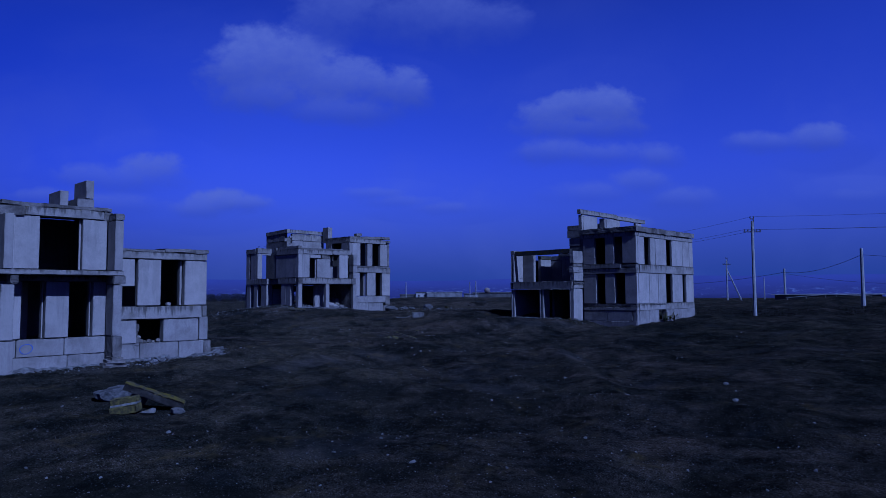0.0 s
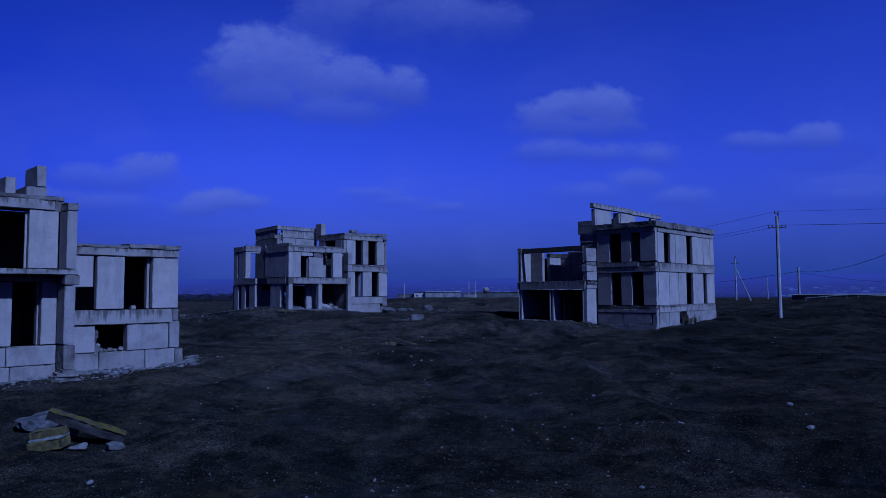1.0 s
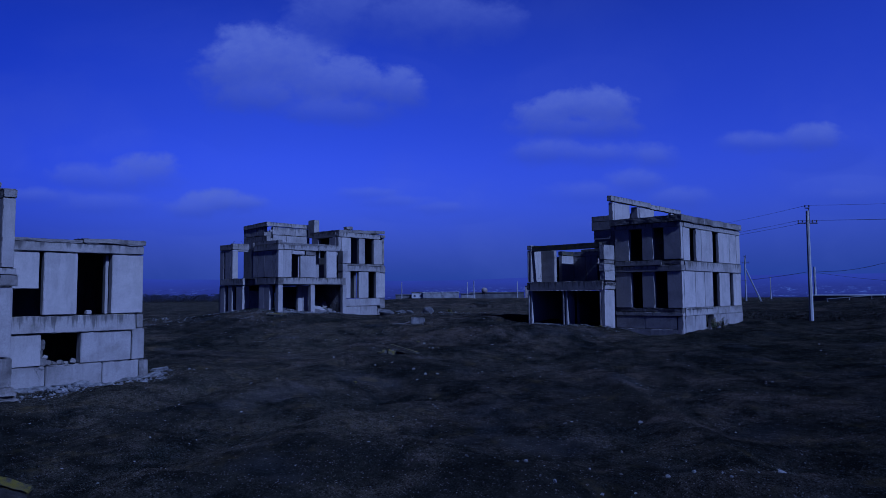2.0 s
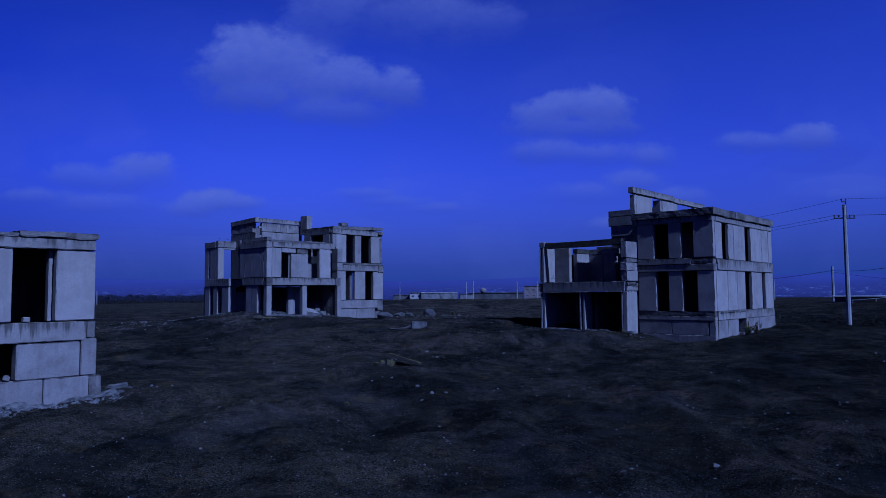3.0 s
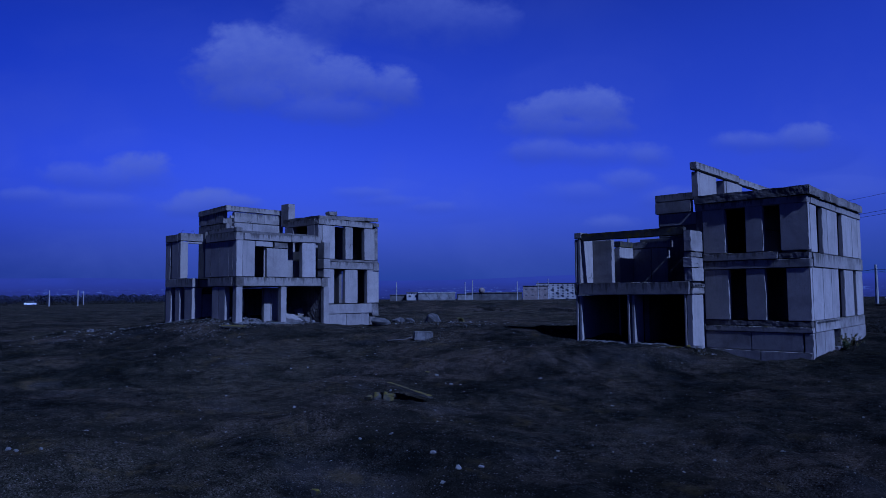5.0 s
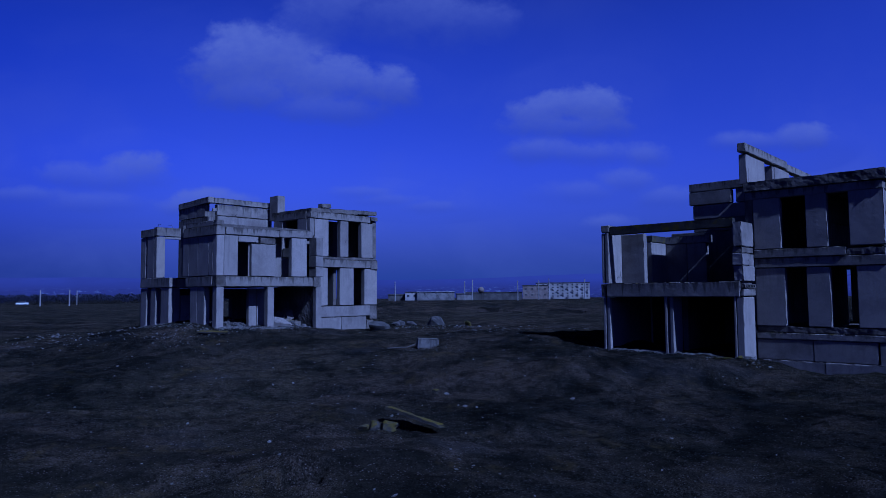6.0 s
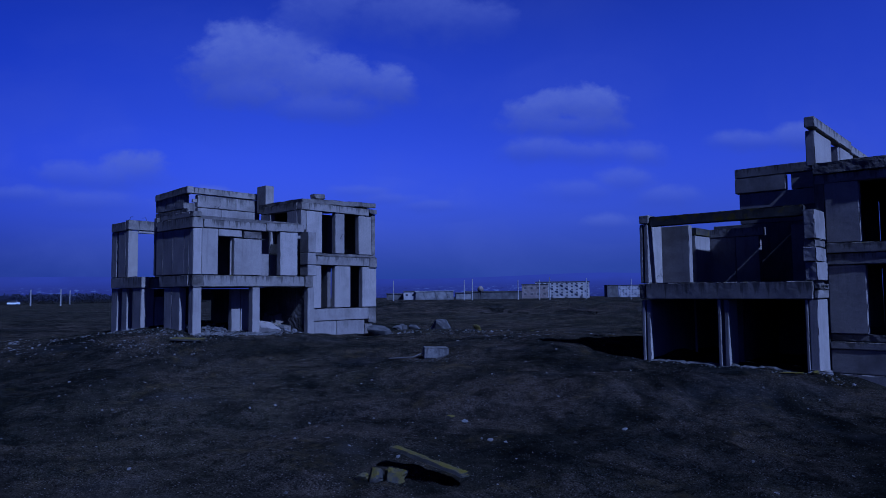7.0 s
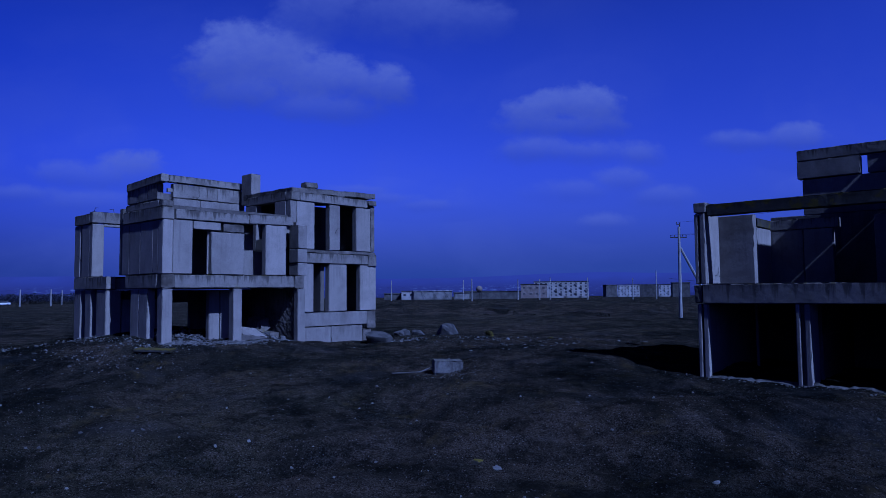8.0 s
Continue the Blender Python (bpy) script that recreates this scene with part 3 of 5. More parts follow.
def wall_x(h, name, x, z, spans, mat=PANEL, chip=0.06, deep=T):
    """Panels whose outer face looks to +x at x, one for each span of y."""
    for a, b in spans:
        block(h, name, (x - deep, x), (a + 0.005, b - 0.005), z, mat, chip)


def wall_y(h, name, y, z, spans, mat=PANEL, chip=0.06, deep=T):
    """Panels whose outer face looks to -y at y, one for each span of x."""
    for a, b in spans:
        block(h, name, (a + 0.005, b - 0.005), (y, y + deep), z, mat, chip)


def core_hole(h, x, y, z, r):
    """A near-black disc on the edge of a floor slab that paints the shade inside a hollow core."""
    bm = bmesh.new()
    bmesh.ops.create_cone(bm, cap_ends=True, segments=10, radius1=r, radius2=r * 0.9, depth=0.02)
    ob = part("core_hole", bm, HOLE_SHADE, h)
    base = h.matrix_world.translation
    ob.matrix_local = pose(x - base.x, y - base.y, z - base.z, 0, 90, 0)


def garage_house():
    h = thing("house", (-31, 54, 2), "unfinished two-storey concrete panel house with an open double garage", "house", "derelict houses")
    X, Y, W, N = -25.75, 49.8, -30.6, 60.7     # outer faces: east, south, west, north
    # foundation and plinth
    wall_x(h, "foundation_block", X + 0.03, (1.0, 3.08), [(Y + 0.35, 51.75), (51.75, 53.58), (54.9, 57.4), (57.4, N + 0.1)], BLOCK, 0.05, 0.42)
    wall_y(h, "foundation_block", Y - 0.03, (2.22, 3.06), [(W, -28.42), (-28.42, -26.15)], BLOCK, 0.05, 0.4)
    block(h, "foundation_block", (-26.1, X + 0.02), (Y - 0.03, Y + 0.33), (1.0, 3.06), BLOCK, 0.04)
    wall_y(h, "foundation_block", Y - 0.10, (1.0, 2.2), [(W, -28.0), (-28.0, -25.8)], BLOCK, 0.06, 0.5)
    block(h, "foundation_block", (X - 0.4, X), (53.6, 54.9), (1.0, 2.2), BLOCK, 0.05)
    # lower band
    wall_x(h, "ring_beam", X + 0.04, (3.09, 3.62), [(Y + 0.42, 54.96), (54.96, N)], BEAM, 0.035, 0.4)
    block(h, "ring_beam", (W, X + 0.01), (Y - 0.05, Y + 0.4), (3.08, 3.34), BEAM, 0.05)
    block(h, "ring_beam", (W, X - 0.02), (Y + 0.02, Y + 0.4), (3.36, 3.61), ROUGH, 0.06)
    for k in range(24):
        core_hole(h, X + 0.042, 50.45 + 0.185 * k, 3.53, 0.05)
    for k in range(6):
        core_hole(h, -30.538, 48.5 + 0.2 * k, 5.33, 0.05)
    # lower storey
    wall_x(h, "wall_panel", X, (3.63, 6.1), [(Y + T, 51.99), (51.99, 53.6), (53.6, 55.07), (56.3, 58.37), (59.08, N)], deep=0.2)
    wall_y(h, "wall_panel", Y, (3.63, 6.08), [(W, -29.39), (-28.58, -27.7), (-26.77, X)])
    # middle band
    wall_x(h, "ring_beam", X + 0.04, (6.12, 6.78), [(Y + 0.5, 54.96), (54.96, N)], BEAM, 0.035, 0.4)
    block(h, "ring_beam", (W, X + 0.02), (Y - 0.04, Y + 0.48), (6.1, 6.5), BEAM, 0.045)
    block(h, "ring_beam", (W, -27.1), (Y - 0.08, Y + 0.48), (6.52, 6.88), BEAM, 0.06)
    block(h, "ring_beam", (-27.08, X), (Y - 0.02, Y + 0.48), (6.52, 6.8), ROUGH, 0.06)
    # upper storey
    wall_x(h, "wall_panel", X, (6.8, 9.04), [(Y + T, 51.26), (52.28, 53.2), (53.2, 55.26), (56.32, 58.5), (58.5, 59.9), (59.9, N)], deep=0.2)
    wall_y(h, "wall_panel", Y, (6.9, 9.22), [(W, -29.5), (-28.53, -27.73), (-26.96, X)])
    wall_x(h, "lintel_beam", X + 0.02, (9.06, 9.4), [(Y + 0.45, 55.0), (55.0, N)], BEAM, 0.035, 0.4)
    block(h, "lintel_beam", (W - 0.3, X + 0.01), (Y - 0.04, Y + 0.42), (9.08, 9.42), BEAM, 0.045)
    # roof slabs, overhanging a little
    for a, b in ((Y - 0.14, 53.4), (53.4, 57.1), (57.1, N + 0.1)):
        block(h, "roof_slab", (W - 0.35, X + 0.12), (a + 0.01, b - 0.01), (9.43, 9.86), ROUGH, 0.07, bulge=0.02)
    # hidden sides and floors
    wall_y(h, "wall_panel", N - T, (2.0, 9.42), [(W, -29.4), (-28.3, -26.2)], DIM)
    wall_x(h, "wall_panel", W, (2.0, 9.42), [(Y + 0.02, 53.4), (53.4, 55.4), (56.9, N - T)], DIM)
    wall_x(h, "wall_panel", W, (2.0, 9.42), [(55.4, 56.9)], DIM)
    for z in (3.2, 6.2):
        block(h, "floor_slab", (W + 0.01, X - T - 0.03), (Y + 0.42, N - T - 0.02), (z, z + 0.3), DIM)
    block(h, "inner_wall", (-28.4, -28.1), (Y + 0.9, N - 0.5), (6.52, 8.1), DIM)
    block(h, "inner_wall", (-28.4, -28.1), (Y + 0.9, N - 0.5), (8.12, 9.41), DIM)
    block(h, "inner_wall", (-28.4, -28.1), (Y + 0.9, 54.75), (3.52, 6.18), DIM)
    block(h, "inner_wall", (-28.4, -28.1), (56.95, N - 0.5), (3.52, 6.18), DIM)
    for ya, yb, za, zb in ((51.55, 51.65, 6.8, 9.04), (55.6, 55.7, 6.8, 9.04), (55.5, 55.62, 3.63, 6.1), (58.62, 58.7, 3.63, 6.1)):
        block(h, "window_jamb", (X - 0.42, X - 0.3), (ya, yb), (za, zb), PANEL, 0.01)
    # loft wall with its capping beam
    block(h, "loft_beam", (-31.2, -30.85), (49.9, 56.2), (11.29, 11.69), BEAM, 0.05)
    block(h, "loft_beam", (-31.2, -30.87), (56.22, 61.8), (11.24, 11.6), BEAM, 0.05)
    block(h, "loft_post", (-31.25, -30.93), (50.2, 50.5), (9.88, 11.23), PANEL)
    block(h, "loft_panel", (-31.2, -30.95), (50.53, 52.85), (9.88, 11.23), PANEL)
    block(h, "loft_panel", (-31.2, -30.95), (54.45, 56.9), (9.88, 11.23), PANEL)
    block(h, "loft_post", (-31.5, -30.97), (54.12, 54.4), (9.88, 11.23), PANEL)
    block(h, "loft_panel", (-31.2, -30.95), (60.0, 61.1), (9.88, 11.23), PANEL)
    # tall rear wall beyond the terrace
    block(h, "parapet_beam", (-35.5, -30.97), (55.02, 55.45), (10.47, 10.9), BEAM, 0.06)
    block(h, "parapet_block", (-35.5, -33.3), (55.0, 55.42), (9.74, 10.45), BLOCK, 0.08)
    block(h, "parapet_block", (-33.06, -30.97), (55.05, 55.42), (9.73, 10.45), BLOCK, 0.05)
    block(h, "parapet_block", (-35.34, -31.0), (55.08, 55.42), (8.98, 9.71), BLOCK, 0.06)
    block(h, "parapet_block", (-35.34, -31.0), (55.1, 55.42), (8.29, 8.97), DIM, 0.06)
    # garage wing: ground floor
    G = 48.2
    block(h, "garage_wall", (-37.06, -36.78), (G + 0.24, 55.0), (1.6, 4.86), PANEL)
    block(h, "column", (-37.06, -36.94), (G, G + 0.22), (1.6, 4.86), PANEL, 0.02)
    block(h, "column", (-36.88, -36.72), (G + 0.02, G + 0.24), (1.6, 4.86), PANEL, 0.02)
    block(h, "column", (-34.02, -33.9), (G, G + 0.3), (1.6, 4.86), PANEL, 0.02)
    block(h, "column", (-33.9, -33.78), (G + 0.1, G + 0.5), (1.6, 4.86), DIM, 0.02)
    block(h, "column", (-33.78, -33.62), (G + 0.02, G + 1.0), (1.6, 4.86), PANEL, 0.02)
    block(h, "column", (-31.0, -30.9), (G, G + 0.3), (1.6, 4.86), PANEL, 0.02)
    block(h, "garage_wall", (-30.88, -30.6), (G + 0.02, 49.62), (1.6, 4.86), PANEL, 0.03)
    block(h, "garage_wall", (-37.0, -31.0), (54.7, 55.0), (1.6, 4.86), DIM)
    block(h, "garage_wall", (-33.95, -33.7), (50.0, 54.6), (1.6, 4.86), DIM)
    block(h, "garage_post", (-36.2, -36.1), (51.4, 51.5), (1.6, 4.85), PANEL)
    block(h, "ring_beam", (-36.86, -30.72), (G - 0.04, G + 0.4), (4.88, 5.52), BEAM, 0.04)
    block(h, "ring_beam", (-37.14, -36.88), (G - 0.02, G + 0.4), (4.9, 5.5), ROUGH, 0.05)
    block(h, "ring_beam", (-30.7, -30.56), (G + 0.02, 49.7), (4.9, 5.2), BEAM, 0.05)
    block(h, "ring_beam", (-30.7, -30.54), (G + 0.05, 49.72), (5.24, 5.42), ROUGH, 0.06)
    block(h, "floor_slab", (-37.1, -30.97), (G + 0.42, 55.0), (5.0, 5.5), DIM, 0.03)
    # terrace storey: pillar, screens, rear wall, front beam
    block(h, "column", (-37.1, -36.98), (G + 0.02, G + 0.2), (5.53, 7.93), PANEL, 0.02)
    block(h, "column", (-36.92, -36.75), (G + 0.02, G + 0.2), (5.53, 7.93), PANEL, 0.02)
    block(h, "wall_panel", (-37.06, -36.76), (G + 0.22, 49.6), (5.53, 7.94), PANEL)
    block(h, "column_cap", (-37.1, -36.7), (G, 49.3), (7.96, 8.3), BEAM, 0.05)
    block(h, "wall_panel", (-36.9, -35.6), (49.62, 49.95), (5.53, 7.92), BLOCK, 0.03, bulge=0.004)
    block(h, "wall_panel", (-36.32, -36.0), (51.3, 52.98), (5.53, 7.6), PANEL)
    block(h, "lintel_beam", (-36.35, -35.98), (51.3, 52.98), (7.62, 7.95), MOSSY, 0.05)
    block(h, "wall_panel", (-36.3, -34.9), (53.0, 53.35), (5.53, 7.55), BLOCK, 0.03, bulge=0.004)
    block(h, "wall_panel", (-34.88, -33.9), (53.0, 53.35), (5.53, 7.55), BLOCK, 0.03, bulge=0.004)
    block(h, "lintel_beam", (-36.35, -33.7), (52.99, 53.37), (7.57, 7.95), BEAM, 0.06)
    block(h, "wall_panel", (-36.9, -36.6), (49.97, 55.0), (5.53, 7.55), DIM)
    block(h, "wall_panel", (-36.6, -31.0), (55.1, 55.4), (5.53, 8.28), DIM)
    block(h, "wall_panel", (-32.6, -31.7), (53.0, 53.35), (5.53, 7.95), BLOCK, 0.03)
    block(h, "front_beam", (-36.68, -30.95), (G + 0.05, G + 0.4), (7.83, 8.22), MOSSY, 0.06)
    # broken pier of stacked blocks
    block(h, "pier_block", (-30.95, -30.6), (G + 0.05, 49.74), (7.0, 8.05), BLOCK, 0.07, bulge=0.03)
    block(h, "pier_block", (-31.0, -30.62), (G + 0.15, 49.72), (6.72, 6.98), ROUGH, 0.1, bulge=0.04)
    block(h, "pier_block", (-31.0, -30.58), (G + 0.0, 49.73), (6.2, 6.7), BLOCK, 0.09, bulge=0.04)
    block(h, "pier_block", (-30.97, -30.58), (G + 0.05, 49.73), (5.53, 6.18), BLOCK, 0.08, bulge=0.03)
    # unseen block added inside the pier to stop sun leaking through its joints
    block(h, "pier_core", (-30.88, -30.68), (G + 0.2, 49.65), (4.9, 7.9), DIM, 0.02)
    # footing stones by the pier
    block(h, "footing", (-31.0, -30.3), (48.2, 48.75), (1.7, 2.42), BLOCK, 0.12, (0, 3, 12))
    block(h, "footing", (-31.9, -31.05), (47.85, 48.15), (1.8, 2.32), MOSSY, 0.1, (2, -3, 3))
    return h


def stepped_house():
    h = thing("house", (-60, 44, 3), "unfinished stepped concrete panel house with open ground floor and parapets", "house", "derelict houses")
    X, Y = -55.8, 38.5
    # ground floor: columns and walls
    block(h, "column", (-56.25, X), (38.53, 38.98), (2.4, 5.58), PANEL, 0.03)
    block(h, "column", (-56.2, X), (41.86, 42.3), (2.4, 5.57), PANEL, 0.03)
    block(h, "column", (-56.15, X), (45.4, 45.85), (2.2, 5.57), PANEL, 0.03)
    block(h, "inner_wall", (-62.0, -56.17), (45.42, 45.8), (2.2, 5.57), ROUGH, 0.04)
    wall_y(h, "wall_panel", Y, (2.4, 5.58), [(-65.35, -64.55), (-63.95, -63.25), (-62.55, -61.45), (-58.78, -57.95), (-57.93, -57.1)], PANEL)
    block(h, "wall_panel", (-61.75, -61.43), (38.77, 39.2), (2.4, 5.55), PANEL)
    block(h, "wall_panel", (-61.7, -61.4), (39.25, 41.0), (2.4, 5.1), PANEL)
    block(h, "wall_panel", (-57.3, -57.0), (41.33, 41.86), (2.4, 5.5), PANEL, 0.05)
    block(h, "wall_panel", (-57.28, -57.0), (41.9, 43.0), (2.4, 5.5), PANEL, 0.05)
    block(h, "inner_wall", (-60.6, -60.3), (42.15, 44.6), (2.4, 5.5), DIM)
    block(h, "inner_wall", (-65.65, -60.75), (41.1, 41.4), (2.4, 5.57), DIM)
    block(h, "inner_wall", (-66.0, -65.7), (38.76, 42.6), (2.4, 5.57), DIM)
    block(h, "inner_wall", (-66.0, -65.7), (45.2, 51.0), (2.4, 5.57), DIM)
    block(h, "inner_wall", (-66.0, -65.7), (42.62, 45.18), (4.85, 5.57), DIM)
    # ring of slab edges
    block(h, "ring_beam", (X - 0.4, X + 0.03), (39.05, 45.15), (5.6, 6.17), BEAM, 0.05)
    block(h, "ring_beam", (X - 0.42, X + 0.06), (38.48, 39.02), (5.6, 6.18), ROUGH, 0.06)
    block(h, "ring_beam", (X - 0.42, X + 0.06), (45.17, 45.75), (5.6, 6.2), ROUGH, 0.08)
    block(h, "ring_beam", (-59.3, X - 0.44), (Y - 0.03, Y + 0.4), (5.6, 6.18), BEAM, 0.05)
    block(h, "ring_beam", (-65.42, -61.35), (Y - 0.03, Y + 0.4), (5.6, 6.2), BEAM, 0.05)
    block(h, "ring_beam", (-61.75, -61.33), (Y + 0.42, 40.2), (5.62, 6.18), MOSSY, 0.05)
    block(h, "floor_slab", (-65.4, X - 0.44), (Y + 0.42, 45.4), (5.59, 6.1), DIM, 0.03)
    # upper storey, east face
    block(h, "column", (-56.2, X + 0.02), (38.5, 38.94), (6.2, 8.5), PANEL, 0.03)
    block(h, "beam_end", (-56.22, X - 0.02), (38.5, 38.95), (9.07, 9.34), ROUGH, 0.06)
    wall_x(h, "wall_panel", X, (6.2, 8.54), [(38.95, 39.85)])
    wall_x(h, "lintel_beam", X, (8.17, 8.54), [(39.86, 41.2)], PANEL)
    block(h, "wall_panel", (X - T, X + 0.01), (40.74, 42.38), (6.2, 8.1), PANEL)
    block(h, "broken_block", (X - T, X), (41.3, 42.36), (8.13, 8.5), ROUGH, 0.12, bulge=0.05)
    block(h, "wall_panel", (X - T, X + 0.01), (43.54, 44.68), (6.2, 8.6), PANEL)
    block(h, "front_beam", (X - 0.38, X + 0.06), (39.05, 42.6), (8.56, 8.98), BEAM, 0.06)
    block(h, "front_beam", (X - 0.38, X + 0.04), (42.62, 45.1), (8.62, 9.06), BEAM, 0.12, (1.2, 0, 0))
    block(h, "door_frame", (X - 0.3, X - 0.22), (40.66, 40.73), (6.2, 8.15), PANEL, 0.01)
    # recess beside the wing
    block(h, "inner_wall", (-57.35, -57.0), (43.1, 43.62), (6.2, 9.3), BLOCK)
    block(h, "inner_wall", (-57.35, -57.0), (43.64, 45.0), (6.2, 7.38), BLOCK)
    block(h, "inner_wall", (-57.35, -57.0), (43.64, 45.0), (8.85, 9.3), BLOCK)
    block(h, "inner_wall", (-59.5, -59.2), (38.8, 45.0), (6.2, 9.3), DIM)
    block(h, "roof_slab", (-59.6, X - 0.4), (Y + 0.42, 45.1), (8.99, 9.2), DIM, 0.03)
    # upper storey, south face
    wall_y(h, "wall_panel", Y, (6.22, 8.5), [(-59.76, -58.99), (-58.99, -57.89), (-57.89, -56.69), (-56.69, -56.22)])
    block(h, "parapet_beam", (-59.6, X + 0.02), (Y - 0.05, Y + 0.5), (8.52, 9.05), BEAM, 0.05)
    block(h, "parapet_beam", (-59.5, -56.25), (Y + 0.02, Y + 0.4), (9.07, 9.36), BEAM, 0.05)
    block(h, "wall_panel", (-60.1, -59.78), (Y + 0.02, 41.4), (6.22, 9.3), DIM)
    # small open tower at the west end
    wall_y(h, "wall_panel", Y, (6.22, 8.85), [(-65.5, -64.76), (-64.54, -63.55)])
    block(h, "column", (-63.53, -63.2), (Y, 39.05), (6.22, 8.85), PANEL, 0.03)
    block(h, "lintel_beam", (-65.5, -63.62), (Y - 0.03, Y + 0.4), (8.87, 9.38), BEAM, 0.05)
    block(h, "lintel_beam", (-63.6, -63.2), (Y - 0.02, 40.2), (8.9, 9.46), BEAM, 0.05)
    block(h, "lintel_strip", (-63.5, -63.25), (39.07, 40.15), (8.74, 8.88), PANEL, 0.02)
    # attic box
    A, B = -62.3, 41.5
    block(h, "attic_beam", (-66.4, A + 0.1), (B - 0.05, B + 0.35), (11.13, 11.55), BEAM, 0.06, (0, -2.2, 0))
    block(h, "attic_beam", (A - 0.3, A + 0.08), (B + 0.37, 46.35), (11.22, 11.6), BEAM, 0.06)
    wall_y(h, "attic_panel", B, (10.33, 11.18), [(-66.4, -65.1), (-65.1, -63.9), (-63.9, -62.75)], BEAM, 0.04)
    wall_y(h, "attic_panel", B, (9.2, 10.3), [(-66.4, -64.6), (-64.6, A)], BEAM, 0.04)
    wall_x(h, "attic_panel", A, (10.44, 11.18), [(42.15, 44.7), (44.7, 46.4)], BEAM, 0.04)
    wall_x(h, "attic_panel", A, (9.3, 10.4), [(42.15, 43.7), (43.7, 46.4)], BLOCK, 0.04)
    block(h, "attic_strip", (A - 0.2, A - 0.02), (B + 0.36, 42.13), (10.7, 10.9), PANEL, 0.02)
    block(h, "attic_panel", (A - T, A), (B + 0.35, 42.13), (9.3, 10.1), BEAM, 0.06)
    block(h, "attic_wall", (-66.4, -66.05), (B + 0.35, 46.4), (9.2, 11.18), DIM)
    block(h, "attic_wall", (-66.4, A - T), (46.1, 46.4), (6.15, 11.0), DIM)
    block(h, "attic_wall", (-66.4, A), (B + 0.01, B + 0.34), (6.15, 9.18), DIM)
    block(h, "attic_wall", (A - T, A), (B + 0.36, 46.1), (6.15, 9.28), DIM)
    block(h, "attic_chimney", (-62.0, -61.0), (46.0, 46.6), (10.3, 12.02), BLOCK, 0.05)
    # east wing, half a storey higher
    E = -56.5
    wall_x(h, "foundation_block", E + 0.05, (1.9, 3.57), [(45.9, 48.0), (48.02, 50.2)], BLOCK, 0.06, 0.5)
    block(h, "foundation_block", (E - 0.45, E), (50.25, 50.9), (1.9, 3.3), ROUGH, 0.12)
    wall_x(h, "foundation_block", E + 0.06, (3.6, 4.3), [(45.95, 50.55)], BLOCK, 0.05, 0.5)
    block(h, "foundation_block", (E - 0.45, E), (50.57, 51.25), (3.35, 4.32), ROUGH, 0.1, bulge=0.05)
    wall_x(h, "wall_panel", E, (4.35, 6.86), [(45.86, 46.9), (47.89, 49.12), (50.05, 51.25)])
    block(h, "window_jamb", (E - 1.3, E - 0.36), (47.62, 47.88), (4.35, 6.86), DIM)
    block(h, "ring_beam", (E - 0.4, E + 0.06), (46.4, 50.6), (6.88, 7.4), BEAM, 0.05)
    block(h, "ring_beam", (E - 0.4, E + 0.08), (50.62, 51.22), (6.8, 7.45), ROUGH, 0.1, bulge=0.04)
    block(h, "ring_beam", (E - 0.4, E + 0.02), (45.9, 51.2), (7.42, 7.58), ROUGH, 0.05)
    wall_x(h, "wall_panel", E, (7.6, 10.04), [(45.8, 46.95), (47.91, 48.65), (49.77, 50.85)])
    block(h, "wall_panel", (E - T, E), (45.42, 45.78), (8.9, 10.04), PANEL)
    block(h, "column", (E - T, E - 0.05), (50.88, 51.2), (7.6, 10.2), ROUGH, 0.08)
    block(h, "lintel_beam", (E - 0.4, E + 0.04), (46.0, 50.6), (10.06, 10.5), BEAM, 0.05)
    block(h, "lintel_beam", (E - 0.4, E + 0.06), (45.42, 45.98), (10.06, 10.5), ROUGH, 0.06)
    block(h, "lintel_beam", (E - 0.4, E + 0.06), (50.62, 51.25), (10.22, 10.5), ROUGH, 0.08)
    block(h, "roof_slab", (-61.0, E + 0.04), (45.5, 51.2), (10.54, 10.82), ROUGH, 0.08, (2.2, 0, 0), bulge=0.03)
    block(h, "roof_rubble", (-57.0, -56.64), (46.35, 47.35), (10.8, 11.1), ROUGH, 0.14, (6, -8, 14))
    # its south side above the main roof
    Yw = 45.4
    block(h, "lintel_beam", (-60.6, E - 0.42), (Yw, Yw + 0.38), (10.06, 10.5), BEAM, 0.05)
    wall_y(h, "wall_panel", Yw, (7.6, 10.04), [(-57.85, E - T - 0.02), (-60.6, -59.55)])
    wall_y(h, "wall_panel", Yw, (7.6, 8.2), [(-59.53, -57.87)])
    wall_y(h, "wall_panel", Yw, (6.15, 7.58), [(-60.6, E - 0.42)], DIM)
    block(h, "stub_wall", (E - 0.05, X + 0.02), (45.4, 45.95), (7.55, 8.72), BLOCK, 0.05)
    block(h, "stub_wall", (E - 0.05, X + 0.02), (45.38, 45.95), (6.85, 7.53), BLOCK, 0.05)
    block(h, "stub_wall", (E - 0.05, X + 0.0), (45.4, 45.98), (6.22, 6.83), BLOCK, 0.05)
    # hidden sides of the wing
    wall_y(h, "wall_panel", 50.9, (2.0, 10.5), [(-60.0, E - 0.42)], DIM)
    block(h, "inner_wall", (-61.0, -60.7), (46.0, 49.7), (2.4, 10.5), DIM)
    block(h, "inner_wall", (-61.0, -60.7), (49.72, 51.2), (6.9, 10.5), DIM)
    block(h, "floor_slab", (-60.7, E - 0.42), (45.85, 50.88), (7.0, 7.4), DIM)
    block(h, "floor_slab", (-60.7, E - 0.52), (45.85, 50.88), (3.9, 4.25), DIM)
